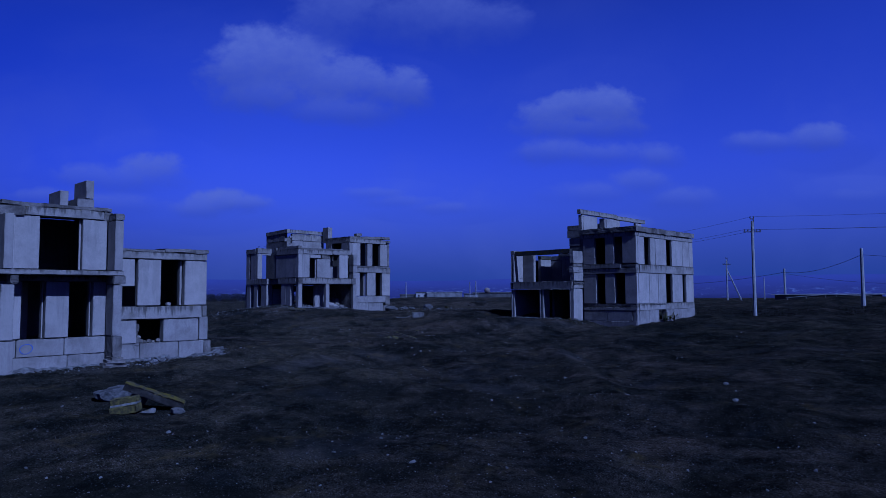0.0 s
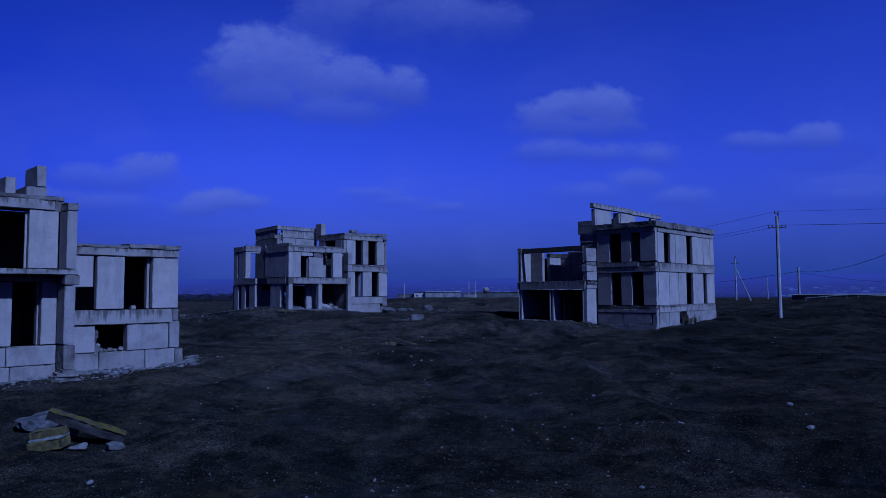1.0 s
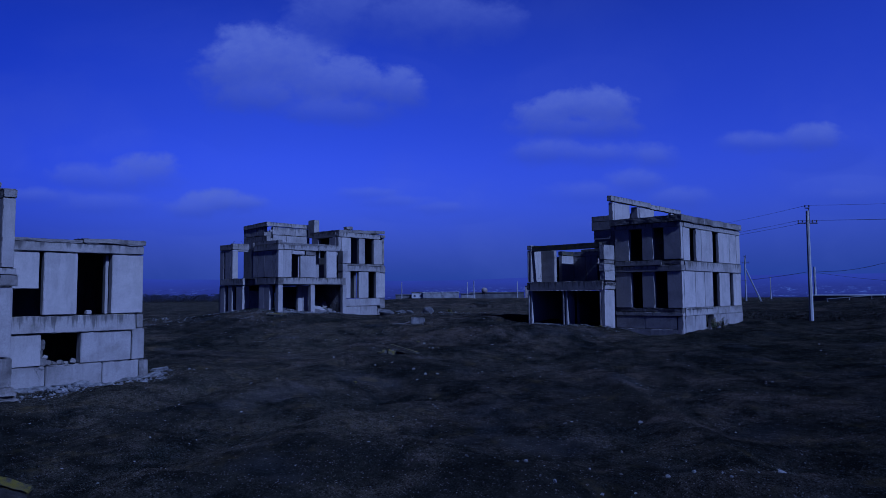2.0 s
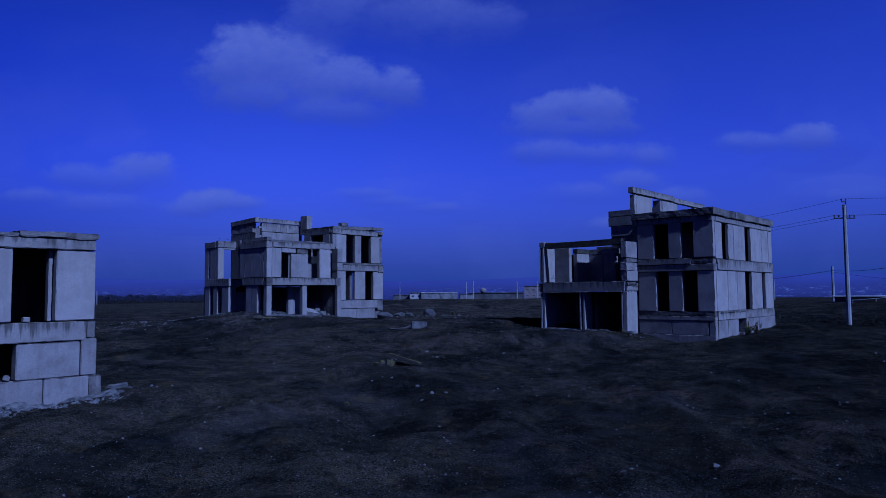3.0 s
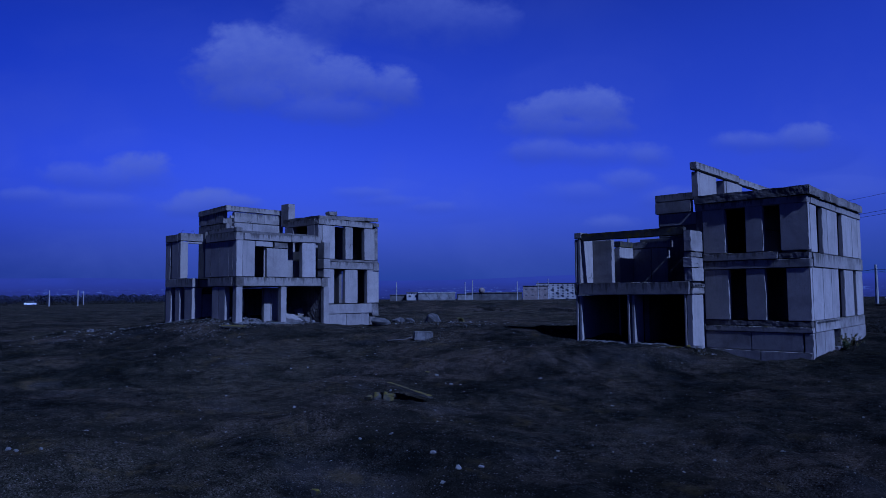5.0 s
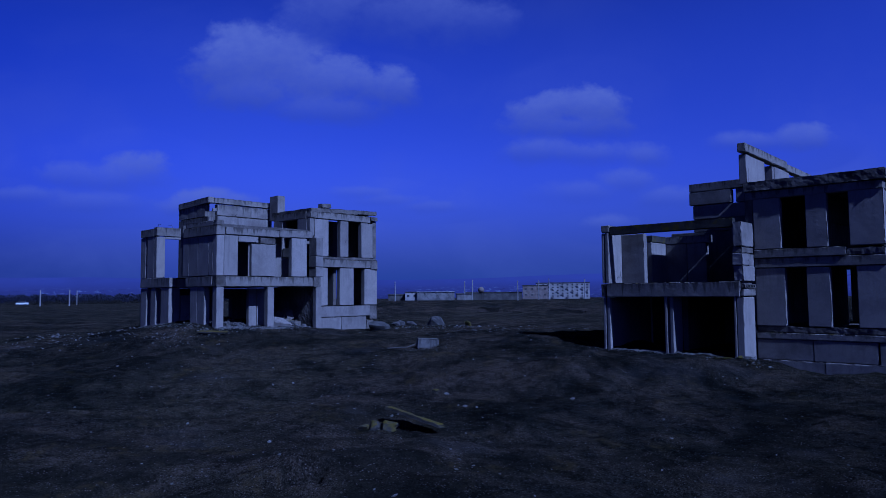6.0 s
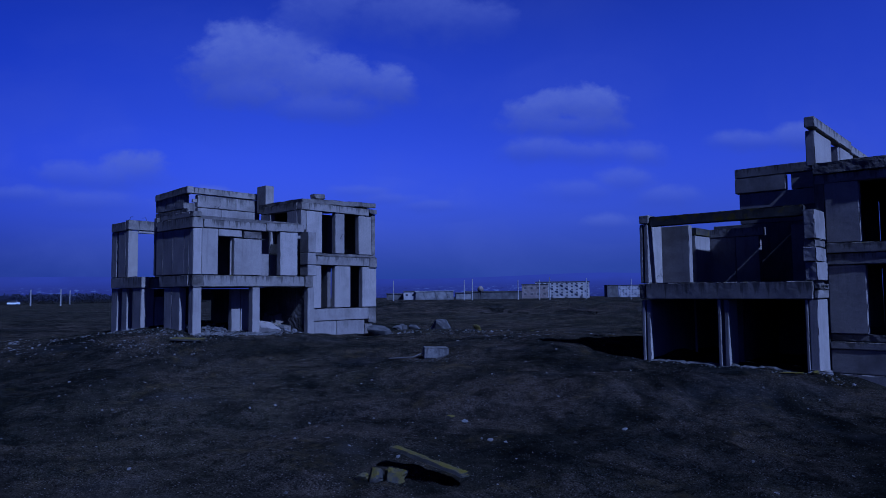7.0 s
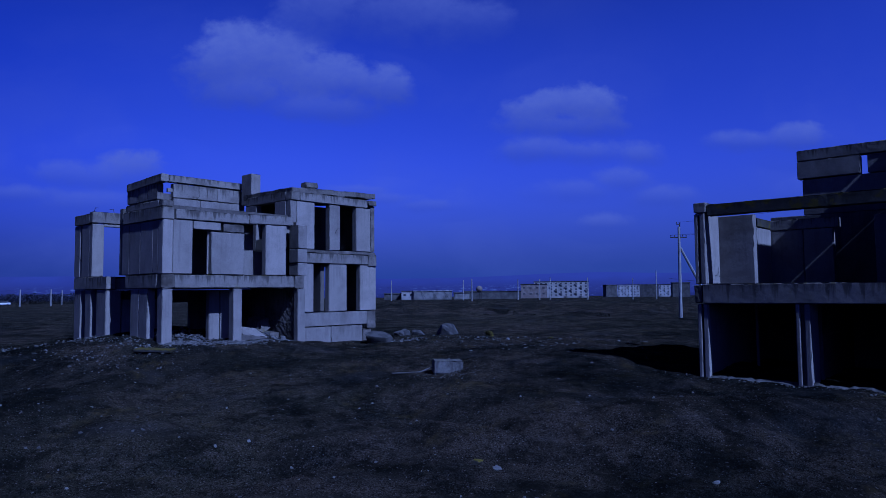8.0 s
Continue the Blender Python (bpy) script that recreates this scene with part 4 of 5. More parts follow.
    # panels that lie broken in the open ground floor
    block(h, "fallen_panel", (-57.2, -56.2), (42.45, 43.95), (3.22, 3.56), BLOCK, 0.05, (-9, 24, 6))
    block(h, "fallen_panel", (-56.8, -56.0), (42.35, 44.3), (2.92, 3.14), PANEL, 0.04, (-6, 14, -3))
    block(h, "fallen_block", (-57.6, -57.1), (44.15, 44.6), (2.9, 3.5), ROUGH, 0.14, (10, 20, 30), bulge=0.05)
    block(h, "fallen_block", (-57.3, -56.85), (44.65, 45.1), (2.9, 3.4), ROUGH, 0.14, (-12, 8, 60), bulge=0.05)
    block(h, "fallen_block", (-58.3, -57.8), (44.5, 45.1), (3.4, 4.0), ROUGH, 0.14, (20, -8, 10), bulge=0.05)
    block(h, "fallen_panel", (-58.6, -58.0), (44.2, 45.2), (2.9, 4.1), ROUGH, 0.12, (6, 14, 20))
    return h


def bay_house():
    h = thing("house", (-37, 14, 1.2), "unfinished concrete panel house with a jutting upper bay and roof blocks", "house", "derelict houses")
    X, F = -35.5, -34.5      # wall face, and face of the piers that jut out
    # footing and lower wall
    wall_x(h, "foundation_block", X + 0.06, (0.4, 1.68), [(3.5, 7.0), (7.0, 8.9), (8.92, 11.36), (11.38, 13.1)], BLOCK, 0.06, 0.5)
    wall_x(h, "foundation_block", X + 0.02, (1.7, 2.5), [(3.5, 6.4), (6.4, 9.2), (9.22, 11.22), (11.24, 13.1)], BLOCK, 0.05, 0.45)
    wall_x(h, "wall_panel", X, (2.54, 5.2), [(3.5, 5.2), (6.2, 7.6), (8.4, 9.37), (10.38, 11.4), (12.48, 13.08)], PANEL, 0.05)
    block(h, "window_jamb", (X - 0.62, X - 0.3), (10.3, 10.36), (2.54, 5.2), PANEL, 0.01)
    block(h, "window_jamb", (X - 0.62, X - 0.3), (12.4, 12.46), (2.54, 5.2), PANEL, 0.01)
    block(h, "pier", (F - 0.9, F), (13.06, 13.48), (2.56, 5.04), BLOCK, 0.07)
    block(h, "pier", (F - 0.9, F + 0.02), (13.06, 13.52), (1.5, 2.52), ROUGH, 0.09, bulge=0.03)
    for k, (z0, z1, out, ya, yb) in enumerate(((1.36, 1.52, 0.06, 12.98, 13.6), (1.22, 1.37, 0.16, 12.82, 13.66), (1.1, 1.24, 0.1, 12.7, 13.55), (0.98, 1.12, 0.24, 12.66, 13.72), (0.7, 1.0, 0.3, 12.5, 13.8))):
        block(h, "broken_course", (F - 0.6, F + out), (ya, yb), (z0, z1), ROUGH, 0.09, (2 * (-1) ** k, 3 - 1.5 * k, 5 * (-1) ** k), pitch=0.07)
    block(h, "pier", (F - 0.9, F), (8.3, 8.82), (2.56, 5.04), PANEL, 0.05)
    block(h, "pier", (F - 0.9, F + 0.02), (8.28, 8.86), (1.0, 2.52), BLOCK, 0.05)
    block(h, "corbel", (F - 0.9, F), (8.68, 8.98), (5.1, 5.48), ROUGH, 0.06)
    block(h, "corbel", (F - 0.9, F + 0.06), (13.05, 13.62), (5.08, 5.48), ROUGH, 0.07)
    # slab and upper bay
    block(h, "floor_slab", (F - 5.4, F + 0.04), (3.5, 13.55), (5.5, 5.72), BEAM, 0.04)
    block(h, "ring_beam", (X - 0.4, X), (3.5, 13.05), (5.22, 5.48), BEAM, 0.04)
    wall_x(h, "wall_panel", X, (5.78, 8.27), [(3.6, 6.3), (7.4, 8.7), (8.98, 10.04), (11.92, 13.06)], PANEL, 0.03)
    block(h, "door_frame", (X - 0.3, X - 0.2), (11.82, 11.9), (5.78, 8.27), PANEL, 0.01)
    block(h, "column", (F - 0.95, F), (13.08, 13.48), (5.74, 8.22), PANEL, 0.04)
    block(h, "column", (F - 0.95, F), (8.36, 8.72), (5.74, 8.22), PANEL, 0.04)
    block(h, "column", (X + 0.03, X + 0.25), (8.74, 8.96), (5.74, 8.22), PANEL, 0.03)
    block(h, "lintel_beam", (X - 0.4, X + 0.05), (9.4, 12.88), (8.29, 8.7), BEAM, 0.05)
    block(h, "lintel_beam", (X - 0.4, X + 0.03), (12.9, 13.3), (8.27, 8.7), ROUGH, 0.07)
    block(h, "lintel_beam", (F - 1.0, F), (13.1, 13.5), (8.24, 8.56), ROUGH, 0.08)
    block(h, "lintel_beam", (X - 0.4, X + 0.12), (8.3, 9.38), (8.27, 8.68), ROUGH, 0.08)
    block(h, "lintel_beam", (X - 0.4, X + 0.05), (3.5, 8.28), (8.29, 8.7), BEAM, 0.05)
    block(h, "roof_slab", (-40.6, X + 0.02), (3.5, 8.4), (8.72, 8.92), ROUGH, 0.07, bulge=0.02)
    block(h, "roof_slab", (-40.6, X + 0.04), (8.42, 13.25), (8.72, 8.9), ROUGH, 0.07, bulge=0.02)
    block(h, "roof_block", (-39.8, -38.0), (11.62, 12.02), (8.9, 9.95), BLOCK, 0.06)
    block(h, "roof_block", (-39.9, -38.0), (12.45, 13.28), (8.9, 9.62), BLOCK, 0.09)
    block(h, "roof_block", (-39.8, -38.0), (12.86, 13.25), (9.64, 10.62), BLOCK, 0.06)
    # lower wing to the north
    V = -36.4
    wall_x(h, "foundation_block", V + 0.12, (0.4, 1.98), [(13.6, 15.12), (15.14, 17.24), (17.26, 18.72)], BLOCK, 0.07, 0.6)
    block(h, "spalled_corner", (V - 0.45, V + 0.1), (18.7, 19.12), (0.4, 1.96), ROUGH, 0.12, bulge=0.07)
    wall_x(h, "foundation_block", V + 0.04, (2.0, 3.22), [(13.6, 14.98), (16.42, 18.42)], BLOCK, 0.09, 0.5)
    for z0, z1, end in ((2.0, 2.3, 15.2), (2.3, 2.62, 15.05), (2.62, 3.0, 15.14)):
        block(h, "broken_edge", (V - 0.4, V), (14.9, end), (z0, z1), ROUGH, 0.1, bulge=0.05)
    block(h, "foundation_block", (V - 0.4, V + 0.04), (18.46, 18.98), (2.0, 3.3), BLOCK, 0.07)
    for yy, zz, s0 in ((15.25, 2.08, 0.2), (15.5, 2.05, 0.16), (15.75, 2.06, 0.18), (16.0, 2.04, 0.14), (16.2, 2.07, 0.2), (15.2, 2.3, 0.14)):
        block(h, "rubble_block", (V - 0.3, V - 0.3 + s0 * 1.3), (yy - s0 / 2, yy + s0 / 2), (zz - s0 / 2, zz + s0 / 2), ROUGH, 0.06, (yy * 40, 20, yy * 77))
    block(h, "ring_beam", (V - 0.45, V + 0.05), (13.55, 18.62), (3.26, 3.93), BEAM, 0.04)
    block(h, "ring_beam", (V - 0.42, V), (18.64, 18.94), (3.32, 3.93), ROUGH, 0.06)
    wall_x(h, "wall_panel", V, (3.97, 6.45), [(13.6, 13.9), (15.01, 16.25), (17.59, 18.9)])
    wall_x(h, "wall_panel", V - 0.02, (5.0, 6.45), [(13.92, 14.86)])
    block(h, "window_jamb", (V - 0.6, V - 0.3), (17.44, 17.56), (3.97, 6.45), PANEL, 0.01)
    block(h, "lintel_beam", (V - 0.42, V + 0.05), (13.55, 18.88), (6.48, 6.86), BEAM, 0.05)
    block(h, "roof_slab", (-40.6, V + 0.1), (13.55, 16.4), (6.88, 7.0), ROUGH, 0.06)
    block(h, "roof_slab", (-40.6, V + 0.12), (16.42, 18.95), (6.88, 7.08), ROUGH, 0.08)
    block(h, "rubble_block", (V - 0.3, V - 0.05), (16.62, 16.84), (3.95, 4.12), PANEL, 0.03)
    # hidden sides, floors and inner walls
    wall_y(h, "wall_panel", 18.5, (0.5, 6.86), [(-40.6, V - 0.45)], DIM)
    block(h, "inner_wall", (-40.9, -40.6), (3.5, 13.4), (0.5, 8.7), DIM)
    block(h, "inner_wall", (-40.9, -40.6), (13.42, 18.9), (0.5, 6.86), DIM)
    block(h, "inner_wall", (-40.5, X - 0.5), (13.1, 13.5), (0.6, 8.7), DIM)
    block(h, "inner_wall", (-40.5, X - 0.5), (3.2, 3.5), (0.6, 8.9), DIM)
    block(h, "floor_slab", (-40.5, X - 0.5), (3.52, 13.08), (2.1, 2.4), DIM)
    block(h, "floor_slab", (-40.5, V - 0.5), (13.55, 18.5), (3.4, 3.7), DIM)
    block(h, "inner_wall", (-38.4, -38.1), (9.9, 10.35), (2.42, 5.2), PANEL)
    return h


HOUSES = [garage_house(), stepped_house(), bay_house()]


def painted_ring(h):
    """A hand-drawn blue ring on the foundation."""
    bm = bmesh.new()
    ring = []
    for i in range(40):
        a = 2 * math.pi * i / 40
        wob = 1 + 0.06 * math.sin(2 * a + 0.6) + 0.03 * math.sin(3 * a)
        ring.append([bm.verts.new((dx, r * wob * math.cos(a), 0.9 * r * wob * math.sin(a))) for dx, r in ((0, 0.235), (0.004, 0.24), (0.004, 0.262), (0, 0.267))])
    for p, q in zip(ring, ring[1:] + ring[:1]):
        for k in range(3):
            bm.faces.new((p[k], q[k], q[k + 1], p[k + 1]))
    ob = part("painted_ring", bm, BLUEPAINT, h, "hand-drawn blue paint ring")
    base = h.matrix_world.translation
    ob.matrix_local = pose(-35.465 - base.x, 9.62 - base.y, 2.08 - base.z)


painted_ring(HOUSES[2])


def rebar(h, x, y, z, up, side):
    """A bent end of reinforcing iron."""
    bm = bmesh.new()
    rod_into(bm, (0, 0, -0.1), (side * 0.25, side * 0.1, up), 0.012, seg=5)
    rod_into(bm, (side * 0.25, side * 0.1, up), (side * 0.6, side * 0.3, up * 0.9), 0.012, seg=5)
    base = h.matrix_world.translation
    part("rebar", bm, IRON, h, "bent rusty reinforcing iron").matrix_local = pose(x - base.x, y - base.y, z - base.z)


for spot in ((-63.4, 38.6, 9.46, 0.2, 0.4), (-63.3, 39.6, 9.46, 0.22, -0.5), (-56.5, 48.3, 8.6, 0.15, 0.5)):
    rebar(HOUSES[1], *spot)


# ---------------------------------------------------------------- power line


def power_pole(x, y, height, cross=True, brace=None, r=0.14, label=""):
    z = ground_height(x, y)
    t = thing("power_pole", (x, y, z), label or "grey concrete power pole with iron cross-arm and insulators", "power pole", "power poles")
    bm = bmesh.new()
    lean = 0.02 * noise.noise(Vector((x, y, 0)))
    box = bmesh.ops.create_cone(bm, cap_ends=True, segments=8, radius1=r * 1.25, radius2=r * 0.85, depth=height + 0.6)["verts"]
    bmesh.ops.translate(bm, vec=(0, 0, height / 2 - 0.3), verts=box)
    bmesh.ops.rotate(bm, cent=(0, 0, 0), matrix=Matrix.Rotation(lean, 3, "Y"), verts=bm.verts)
    part("shaft", bm, POLE, t)
    if cross:
        a = Vector((0.7275, 0.6861, 0))
        for zz, half in ((height - 1.0, 0.8), (height + 0.22, 0.17)):
            bm = bmesh.new()
            rod_into(bm, -a * half + Vector((0, 0, zz)), a * half + Vector((0, 0, zz)), 0.045, seg=6)
            arm = part("cross_arm", bm, IRON, t, "dark iron cross-arm")
            for k in ((-1, -0.55, 0.55, 1) if half > 0.3 else (-1, 1)):
                bm = bmesh.new()
                p = a * half * k * 0.92 + Vector((0, 0, zz))
                rod_into(bm, p, p + Vector((0, 0, 0.12)), 0.02, seg=6)
                rod_into(bm, p + Vector((0, 0, 0.1)), p + Vector((0, 0, 0.24)), 0.06, 0.045, seg=8)
                part("insulator", bm, GLASSY, arm)
        bm = bmesh.new()
        rod_into(bm, (0.1, 0.09, height - 1.25), (0.1, 0.09, height + 0.24), 0.05, seg=6)
        part("upright", bm, IRON, t, "dark iron upright of the cross-arm")
    if brace:
        bm = bmesh.new()
        rod_into(bm, (brace[0], brace[1], -0.4), (0, 0, height * brace[2]), r * 1.1, r * 0.85, 8)
        part("brace", bm, POLE, t)
    return t


def cable(points, r=0.012, sag=0.0):
    """A hanging wire between two points."""
    a, b = Vector(points[0]), Vector(points[1])
    bm, ring, n = bmesh.new(), [], 24
    side = (b - a).cross(Vector((0, 0, 1))).normalized()
    for i in range(n + 1):
        f = i / n
        p = a.lerp(b, f) - Vector((0, 0, sag * 4 * f * (1 - f)))
        ring.append([bm.verts.new(p + d) for d in (side * r, Vector((0, 0, r)), -side * r, Vector((0, 0, -r)))])
    for p, q in zip(ring, ring[1:]):
        for k in range(4):
            bm.faces.new((p[k], p[(k + 1) % 4], q[(k + 1) % 4], q[k]))
    return tagged(part("overhead_cable", bm, IRON), "thin dark overhead cable sagging between poles", "cable", "overhead cables")


power_pole(-22.2, 65.9, 11.15 - ground_height(-22.2, 65.9))
power_pole(-54.2, 88.0, 11.3 - ground_height(-54.2, 88.0), brace=(2.6, 2.9, 0.8), label="slim braced concrete power pole with cross-arm")
power_pole(-52.6, 140.5, 8.9, brace=(2.4, 2.2, 0.78), label="distant braced concrete power pole with cross-arm")
power_pole(-34.9, 117.7, 8.3 - ground_height(-34.9, 117.7), False, r=0.17, label="plain concrete pole carrying a cable")
power_pole(-16.4, 80.6, 8.95 - ground_height(-16.4, 80.6), False, r=0.17, label="plain leaning concrete pole carrying a cable")
power_pole(-101.5, 314.0, 9.5, False, r=0.22, label="far thin concrete pole")
ZP = 11.15
for k, dz in ((-0.7, -0.78), (0.7, -0.78), (0.0, 0.44)):
    a = Vector((-22.2 + 0.7275 * k, 65.9 + 0.6861 * k, ZP + dz))
    cable((a, a + Vector((30, 16, 0.6))), 0.011, 0.35)
    cable((a, (-54.2 + 0.7 * k, 88.0 + 0.7 * k, 11.3 + dz)), 0.011, 0.5)
cable(((-16.4, 80.6, 8.3), (-34.9, 117.7, 7.7)), 0.025, 0.7)
cable(((-16.4, 80.6, 8.3), (8.0, 70.0, 7.4)), 0.02, 0.6)
cable(((-34.9, 117.7, 7.7), (-95.0, 180.0, 8.0)), 0.03, 1.4)
cable(((-34.9, 117.7, 7.5), (2.0, 110.0, 6.9)), 0.018, 1.7)
for px, py, ph in ((-244.8, 232.8, 9), (-221.6, 254.5, 9), (-193.3, 226, 8.5), (-202.6, 269.3, 9), (-194.9, 274.7, 9), (-191, 277.2, 10), (-167.4, 268.2, 9),
                   (-160.7, 294.4, 9), (-152, 298.5, 12), (-277.9, 97.5, 5.5), (-272.5, 104.9, 5.5), (-359.5, 137.8, 6.5)):
    power_pole(px, py, ph, False, r=0.2, label="far slim concrete pole standing on the plain")

# ---------------------------------------------------------------- far buildings


def far_building(name, a, b, depth, height, mat, rows=0, cols=0, label="", category="building", base=None, plate=None, roof=None, braces=0):
    """A block whose front runs from a to b, with dark boxes on the front wall as windows."""
    a, b = Vector((*a, 0)), Vector((*b, 0))
    run = b - a
    z = ground_height(*((a + b) / 2).xy) - 0.5 if base is None else base
    t = thing(name, ((a + b) / 2).to_tuple()[:2] + (z,), label, category, turn=math.degrees(math.atan2(run.y, run.x)))
    n = run.length
    bm = bmesh.new()
    box_into(bm, (-n / 2, n / 2), (0, depth), (0, height))
    part("wall", bm, mat, t)
    bm = bmesh.new()
    box_into(bm, (-n / 2 - 0.4, n / 2 + 0.4), (-0.4, depth + 0.4), (height + 0.01, height + (0.45 if base is None else 0.12)))
    part("roof", bm, roof or DARKWALL, t)
    for k in range(braces):
        bm = bmesh.new()
        x0 = -n / 2 + n * (0.2 + 0.6 * k / max(1, braces - 1))
        rod_into(bm, (x0, -0.3, height - 0.3), (x0 + 3.2, -1.2, 0.4), 0.12, seg=5)
        part("brace", bm, DARKWALL, t)
    for i in range(cols):
        for j in range(rows):
            w0 = n / cols
            cx, cz = -n / 2 + (i + 0.5) * w0, 1.6 + (j + 0.5) * (height - 1.8) / rows
            bm = bmesh.new()
            box_into(bm, (cx - 0.17 * w0, cx + 0.17 * w0), (-0.12, 0.05), (cz - 0.6, cz + 0.5))
            win = part("window", bm, VOID, t)
            if plate and (i + j) % 3 == 0:
                bm = bmesh.new()
                box_into(bm, (cx - 0.24 * w0, cx + 0.24 * w0), (-0.9, -0.13), (cz - 1.1, cz - 0.55))
                part("balcony", bm, plate, t)
    return t


far_building("apartment_building", (-365.7, 521.3), (-325.8, 546.2), 12, 14.5, PLASTER, 5, 11, "pale five-storey apartment block with balconies, far across the plain", plate=PLASTER)
far_building("brick_building", (-328.8, 449.5), (-312.6, 460.6), 14, 11, BRICK, 2, 4, "unplastered dull brick building with empty windows, far off")
far_building("apartment_building", (-396.7, 735.3), (-375, 746.1), 12, 14, WHITEWASH, 4, 7, "white four-storey apartment block on the far plain", plate=PLASTER)
far_building("apartment_building", (-375, 746.1), (-356.4, 754.9), 12, 14, DARKWALL, 4, 5, "dark-walled four-storey apartment block on the far plain")
far_building("apartment_building", (-356.2, 754.9), (-334, 764.6), 12, 14, WHITEWASH, 4, 6, "white four-storey apartment block on the far plain", plate=PLASTER)
far_building("dark_building", (-279, 612), (-266, 619), 16, 13, DARKWALL, 0, 0, "dark plain block beyond the garage house")
far_building("dark_building", (-406.0, 726), (-397, 735.2), 12, 14, DARKWALL, 0, 0, "dark gable end of a far block")
far_building("long_wall", (-305.5, 353.8), (-276.7, 376.1), 10, 5.2, DARKWALL, 0, 0, "long low dark shed wall across the plain", "shed")
far_building("white_shed", (-321.8, 325.5), (-304.4, 341.6), 9, 5.6, SHEDWALL, 0, 0, "long grey rendered shed with slanting braces", "shed", roof=SHEET, braces=3)
far_building("low_shed", (-341.8, 319.3), (-329.3, 332.1), 9, 4.2, DARKWALL, 0, 0, "low dark shed on the far plain", "shed")
far_building("low_shed", (-329.0, 322), (-322.6, 327.0), 9, 5.6, PLASTER, 1, 2, "low pale shed end with two openings", "shed")
far_building("hut", (-303.5, 343), (-297, 349.6), 6, 4.4, SHEDWALL, 0, 0, "small pale hut beside the shed", "shed")
far_building("roofed_shed", (-30.2, 97.4), (-18.2, 99.6), 6, 1.95, DARKWALL, 0, 0, "low dark shed under a pale sheet roof beyond the bank", "shed", base=2.15, roof=SHEET)


def pipe_barrier(a, b):
    """A low white pipe rail on short posts."""
    za, zb = ground_height(*a), ground_height(*b)
    t = thing("pipe_barrier", (*a, za), "low white pipe barrier on short posts beside the road", "barrier", "barriers")
    run = Vector((b[0] - a[0], b[1] - a[1], zb - za))
    bm = bmesh.new()
    rod_into(bm, Vector((0, 0, 0.28)), run + Vector((0, 0, 0.28)), 0.035, seg=6)
    part("rail", bm, PLASTER, t)
    for k in (0.02, 0.5, 0.98):
        bm = bmesh.new()
        rod_into(bm, run * k + Vector((0, 0, -0.2)), run * k + Vector((0, 0, 0.26)), 0.04, seg=6)
        part("post", bm, PLASTER, t)


pipe_barrier((-27.9, 94.6), (-23.4, 95.2))
pipe_barrier((-22.4, 95.4), (-18.6, 96.0))


def water_tank(x, y):
    z = ground_height(x, y)
    t = thing("water_tank", (x, y, z), "small yellowish water tank on a frame, far off", "water tank")
    bm = bmesh.new()
    for dx in (-1, 1):
        for dy in (-1, 1):
            rod_into(bm, (dx, dy, -0.3), (dx, dy, 5), 0.12, seg=6)
    part("stand", bm, IRON, t)
    bm = bmesh.new()
    bmesh.ops.create_uvsphere(bm, u_segments=14, v_segments=8, radius=2.0)
    bmesh.ops.translate(bm, vec=(0, 0, 6.2), verts=bm.verts)
    part("tank", bm, BRICK, t)


water_tank(-291, 352)


def far_car(x, y, turn):
    z = ground_height(x, y)
    t = thing("car", (x, y, z), "white van parked by the far fence", "car", turn=turn)
    bm = bmesh.new()
    box_into(bm, (-2.2, 2.2), (-0.9, 0.9), (0.4, 1.2))
    bmesh.ops.bevel(bm, geom=bm.edges[:], offset=0.15, segments=2, affect="EDGES")
    body = part("body", bm, CARPAINT, t)
    bm = bmesh.new()
    v = box_into(bm, (-1.6, 1.3), (-0.8, 0.8), (1.15, 1.95))
    for q in v:
        if q.co.z > 1.5:
            q.co.x *= 0.8
    part("cabin", bm, VOID, body)
    for sx in (-1.4, 1.4):
        for sy in (-0.85, 0.85):
            bm = bmesh.new()
            rod_into(bm, (sx, sy - 0.1, 0.36), (sx, sy + 0.1, 0.36), 0.36, seg=14)
            part("wheel", bm, IRON, t)


far_car(-346.6, 111.7, 60)


def thicket(name, mat, a, b, depth, count, low, high, leaf, seed, label):
    """Bare rounded bushes along a line on the plain, too many to count."""
    rng = random.Random(seed)
    verts, faces = [], []
    for i in range(count):
        f = rng.random()
        if noise.noise(Vector((f * 40, seed, 0))) < rng.uniform(-0.7, 0.0):
            continue
        x, y = a[0] + (b[0] - a[0]) * f + rng.uniform(-depth, depth), a[1] + (b[1] - a[1]) * f + rng.uniform(-depth, depth)
        size = rng.uniform(low, high)
        z = ground_height(x, y) - 0.3
        for k in range(70):
            t, e = rng.uniform(0, 6.283), rng.random()
            r = size * (0.3 + 0.7 * rng.random() ** 0.5) * math.sqrt(max(0.0, 1 - e * e))
            p = Vector((x + r * math.cos(t), y + r * math.sin(t), z + size * 1.1 * e))
            d = Vector((rng.uniform(-1, 1), rng.uniform(-1, 1), rng.uniform(-0.4, 1))).normalized() * leaf * rng.uniform(0.6, 1.4)
            s = Vector((rng.uniform(-1, 1), rng.uniform(-1, 1), rng.uniform(-1, 1))).normalized() * leaf * 0.6
            n = len(verts)
            verts += [p - s, p + s, p + d + s * 0.3, p + d * 0.7 - s * 0.8]
            faces.append((n, n + 1, n + 2, n + 3))
    me = bpy.data.meshes.new(name)
    me.from_pydata(verts, [], faces)
    tagged(part(name, me, mat), label, "bushes", kind="stuff")


